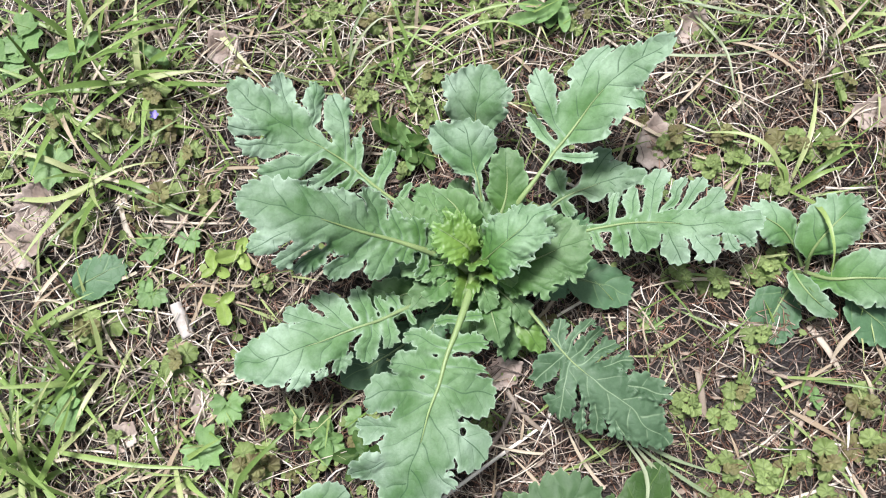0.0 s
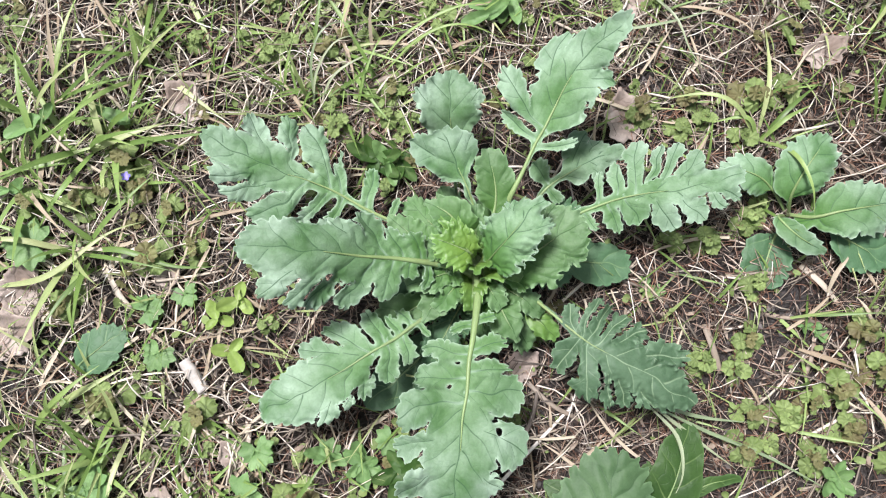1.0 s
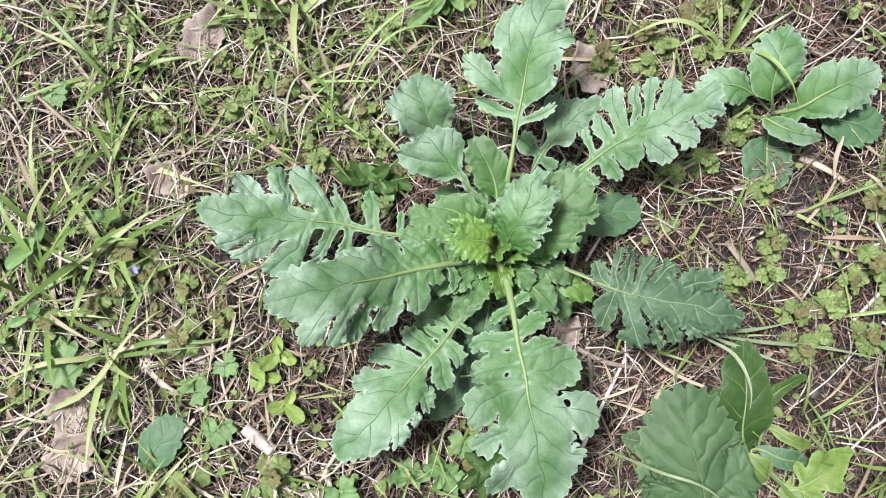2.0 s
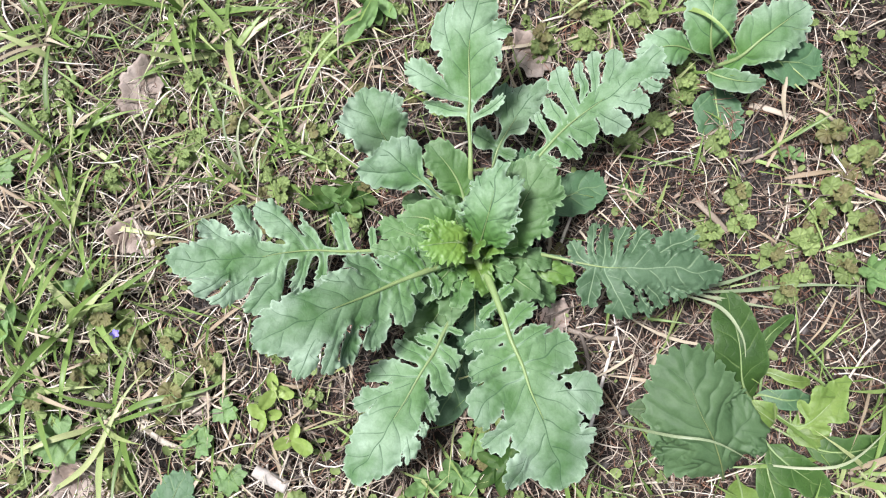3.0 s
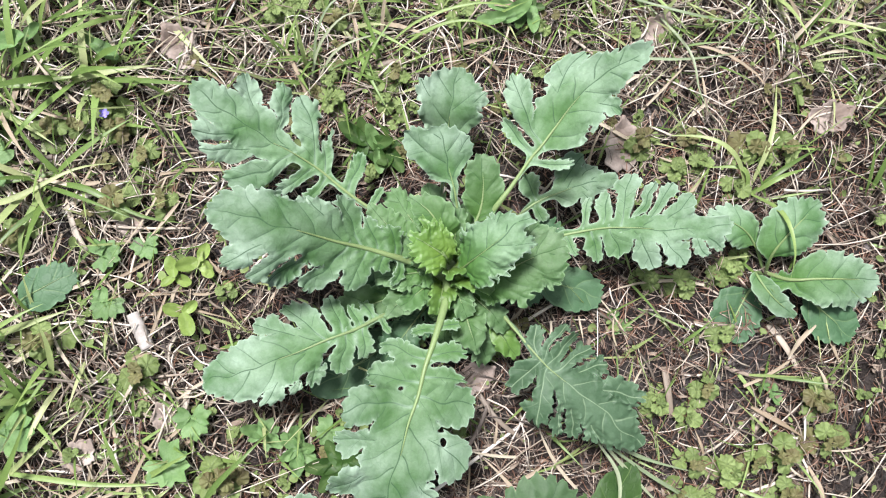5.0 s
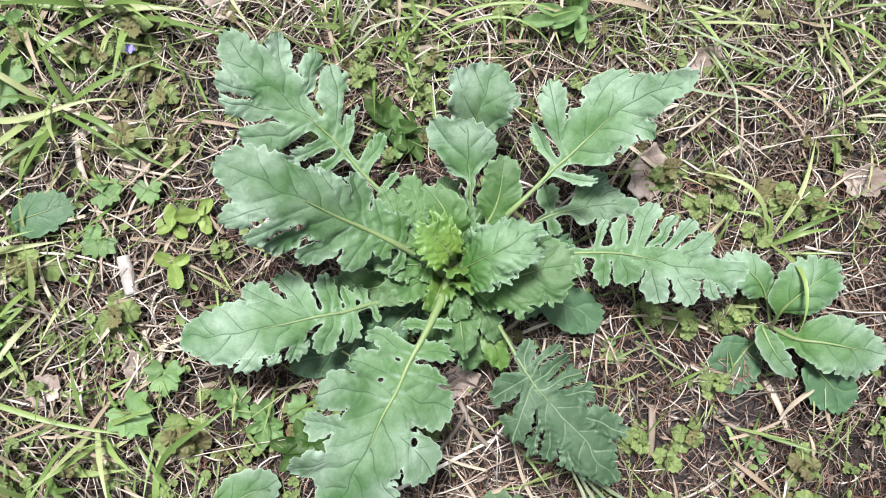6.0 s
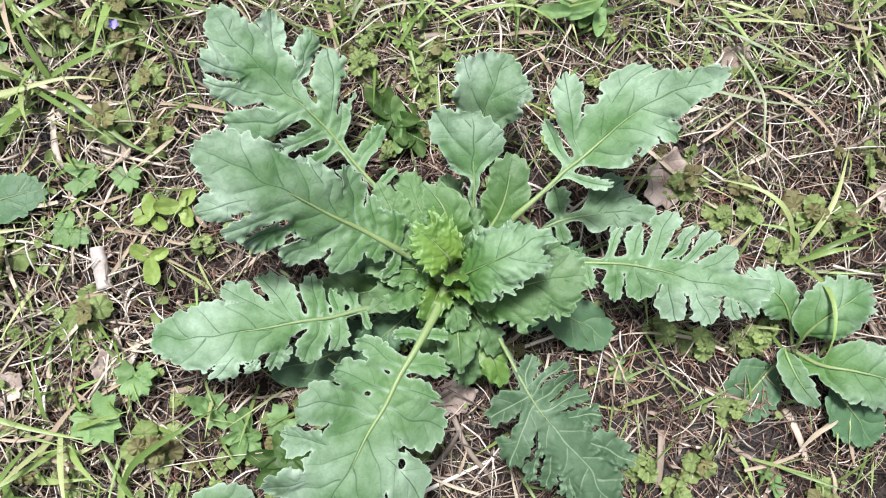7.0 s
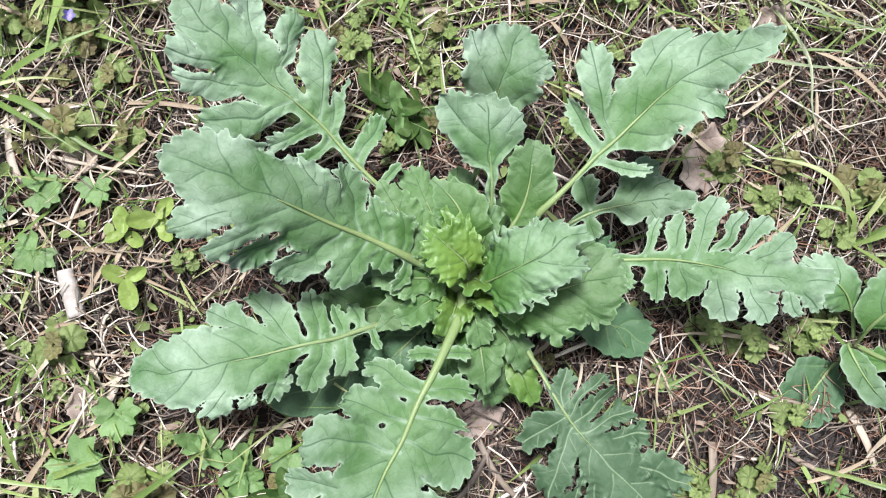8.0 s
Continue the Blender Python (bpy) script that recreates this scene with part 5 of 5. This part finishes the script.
for x, y in zip(xs, ys):
    if not bare(x, y):
        z = r.uniform(0.002, 0.007)
        c = lying(x, y, r.uniform(0, 6.283), r.uniform(0.012, 0.045), r.normal(0, 1.6), z, z + r.normal(0, 0.002), 9)
        c[:, :2] += r.normal(0, 0.0007, (9, 2))
        cs.append(c)
        ws.append(r.uniform(0.00016, 0.00032))
v, f = sticks(cs, ws, 3, 0.9)
tagged(part("root_threads", mesh_of("root_threads", v, f), ROOT), "thin curly grey-brown dead roots in the litter", "roots", "", "stuff")

r, xs, ys = patch(11000, 903)
cs, ws = [], []
for x, y in zip(xs, ys):
    dens = 0.28
    if x < -0.12:
        dens = 0.75
    elif y > 0.12:
        dens = 0.95
    elif y > 0.07:
        dens = 0.5
    elif y < -0.06 and x < 0.02:
        dens = 0.45
    if math.hypot(x - 0.01, y - 0.012) < 0.035:
        dens = 0
    if r.random() < dens:
        cs.append(growing(x, y, r.uniform(0, 6.283), r.uniform(0.014, 0.042), r.uniform(0.5, 1.3), r.uniform(0.1, 0.8), 6))
        ws.append(0.00025 + 0.0008 * r.random() ** 2)
v, f = strands(cs, ws)
tagged(part("short_grass", mesh_of("short_grass", v, f), GRASS), "thin short green grass growing through the litter", "grass", "", "stuff")

# short broken needles and straw bits on the barer side
r, xs, ys = patch(27000, 908, 0.30, 0.30, 0.07, 0.0)
cs, ws = [], []
for x, y in zip(xs, ys):
    z = r.uniform(0.0005, 0.005)
    cs.append(lying(x, y, r.uniform(0, 6.283), r.uniform(0.004, 0.015), r.normal(0, 0.3), z, z + r.normal(0, 0.001), 3))
    ws.append(r.uniform(0.0002, 0.00042))
v, f = sticks(cs, ws, 3, 0.7)
tagged(part("broken_needles", mesh_of("broken_needles", v, f), DARK_NEEDLE), "short broken brown needles over bare soil", "needles", "", "stuff")

# flakes of broken leaf and straw
r, xs, ys = patch(6000, 907)
vs, fs, k = [], [], 0
for x, y in zip(xs, ys):
    a, ln, wd = r.uniform(0, 6.283), r.uniform(0.0012, 0.0040), r.uniform(0.0005, 0.0013)
    t = np.array([(-1, -0.6), (0, -1), (1, -0.5), (1, 0.5), (0.1, 1), (-1, 0.7)]) * r.uniform(0.7, 1.2, (6, 2)) * [ln, wd]
    px, py = x + t[:, 0] * math.cos(a) - t[:, 1] * math.sin(a), y + t[:, 0] * math.sin(a) + t[:, 1] * math.cos(a)
    z = gh(px, py) + r.uniform(0.001, 0.005) + r.normal(0, 0.0006, 6)
    q = np.stack([px, py, z], 1)
    vs += [q, q - [0, 0, 0.0004]]
    fs += [[k, k + 1, k + 2, k + 3, k + 4, k + 5], [k + 11, k + 10, k + 9, k + 8, k + 7, k + 6]] + [[k + j, k + 6 + j, k + 6 + (j + 1) % 6, k + (j + 1) % 6] for j in range(6)]
    k += 12
tagged(part("leaf_flakes", mesh_of("leaf_flakes", np.vstack(vs), fs, False), TWIG), "brown crumbled leaf flakes in the litter", "litter", "", "stuff")

# tiny seedling leaves and moss tips
r, xs, ys = patch(22000, 906)
hw_ = waves(77)
leafv, leaff, leafuv, leafvn = disc_leaf(1.0, egg, 0.25, 0.08, 2, 9, 1, 3)
vs, fs, uvs, k = [], [], [], 0
for x, y in zip(xs, ys):
    dens = (0.5 if y > 0.06 or x < -0.11 or (y < -0.05 and x < 0.03) else 0.3) * (0.5 + 1.0 * hw_(x, y, 0.06))
    if r.random() < dens:
        sz = 0.0009 + 0.0028 * r.random() ** 2
        m = pose(x, y, gh(x, y) + r.uniform(0.002, 0.009), r.uniform(-30, 30), r.uniform(-30, 30), r.uniform(0, 360)) @ Matrix.Scale(sz, 4)
        vs.append(placed(leafv, m))
        uvs.append(leafuv * sz + [x, y])
        fs += [[i + k for i in g] for g in leaff]
        k += len(leafv)
tagged(part("tiny_seedlings", mesh_of("tiny_seedlings", np.vstack(vs), fs, True, np.vstack(uvs), np.zeros(k)), IVY_GREEN), "tiny green seedling leaves scattered in the litter", "seedlings", "", "stuff")

# ground ivy leaves too many to count, in small clumps
IVY_SPREAD = waves(78)


def ivy_carpet(name, seed, n, mat, label):
    r, xs, ys = patch(n, seed)
    leafv, leaff, leafuv, _ = disc_leaf(1.0, kidney, 0.05, 0.22, 3, 27, 7, seed)
    vs, fs, uvs, vns, k = [], [], [], [], 0
    nerve = 0.7 * (np.cos(7 * np.arctan2(leafv[:, 1], leafv[:, 0])) > 0.8) * (np.hypot(leafv[:, 0], leafv[:, 1]) < 0.8)
    for x, y in zip(xs, ys):
        dens = 0.75 if y > 0.075 else 0.55 if x < -0.1 or (y < -0.05 and x < 0.0) else 0.12 if x > 0.09 else 0.12
        if r.random() > dens * np.clip(0.5 + 1.2 * IVY_SPREAD(x, y, 0.075), 0.05, 1):
            continue
        for j in range(r.integers(3, 7)):
            a, sz = r.uniform(0, 6.283), r.uniform(0.0014, 0.0031)
            px, py = x + 0.0055 * math.cos(a) * r.random(), y + 0.0055 * math.sin(a) * r.random()
            m = pose(px, py, gh(px, py) + r.uniform(0.005, 0.011), r.uniform(-32, 32), r.uniform(-32, 32), math.degrees(a)) @ Matrix.Scale(sz, 4)
            vs.append(placed(leafv, m))
            uvs.append(leafuv * sz + [x, y])
            vns.append(nerve)
            fs += [[i + k for i in g] for g in leaff]
            k += len(leafv)
    tagged(part(name, mesh_of(name, np.vstack(vs), fs, True, np.vstack(uvs), np.concatenate(vns)), mat), label, "ground cover", "", "stuff")


ivy_carpet("green_ivy_carpet", 921, 1300, IVY_GREEN, "small olive green scalloped leaves in low clumps")
ivy_carpet("bronze_ivy_carpet", 922, 420, IVY_BROWN, "small bronze brown scalloped leaves in low clumps")

# sparser grass farther out, past what is walked over
r, xs, ys = patch(11000, 904, 2.2, 2.2)
cs, ws = [], []
for x, y in zip(xs, ys):
    if math.hypot(x, y - 0.03) > 0.31 and r.random() < 0.25 + 0.6 * (math.hypot(x, y) < 1.2):
        cs.append(growing(x, y, r.uniform(0, 6.283), r.uniform(0.03, 0.07), r.uniform(0.3, 1.1), r.uniform(0.2, 0.9), 5))
        ws.append(r.uniform(0.0008, 0.0018))
v, f = strands(cs, ws)
tagged(part("outer_grass", mesh_of("outer_grass", v, f), GRASS), "loose green grass farther out on the soil", "grass", "", "stuff")

# crumbs of bare soil
r, xs, ys = patch(4500, 905)
vs, fs, k = [], [], 0
ico = bmesh.new()
bmesh.ops.create_icosphere(ico, subdivisions=1, radius=1.0)
iv, ifc = np.array([q.co[:] for q in ico.verts]), [[q.index for q in g.verts] for g in ico.faces]
ico.free()
for x, y in zip(xs, ys):
    if bare(x, y) or r.random() < (0.6 if x > 0.1 and y < 0.03 else 0.3):
        s = r.uniform(0.0008, 0.0032)
        q = iv * s * r.uniform(0.6, 1.2, (len(iv), 3)) + [x, y, gh(x, y) + s * 0.4]
        vs.append(q)
        fs += [[i + k for i in g] for g in ifc]
        k += len(iv)
tagged(part("soil_crumbs", mesh_of("soil_crumbs", np.vstack(vs), fs, False), CLOD), "grey-brown crumbs of dry soil", "soil", "", "stuff")
for ob in list(scene.objects):
    if ob.get("used"):
        del ob["used"]
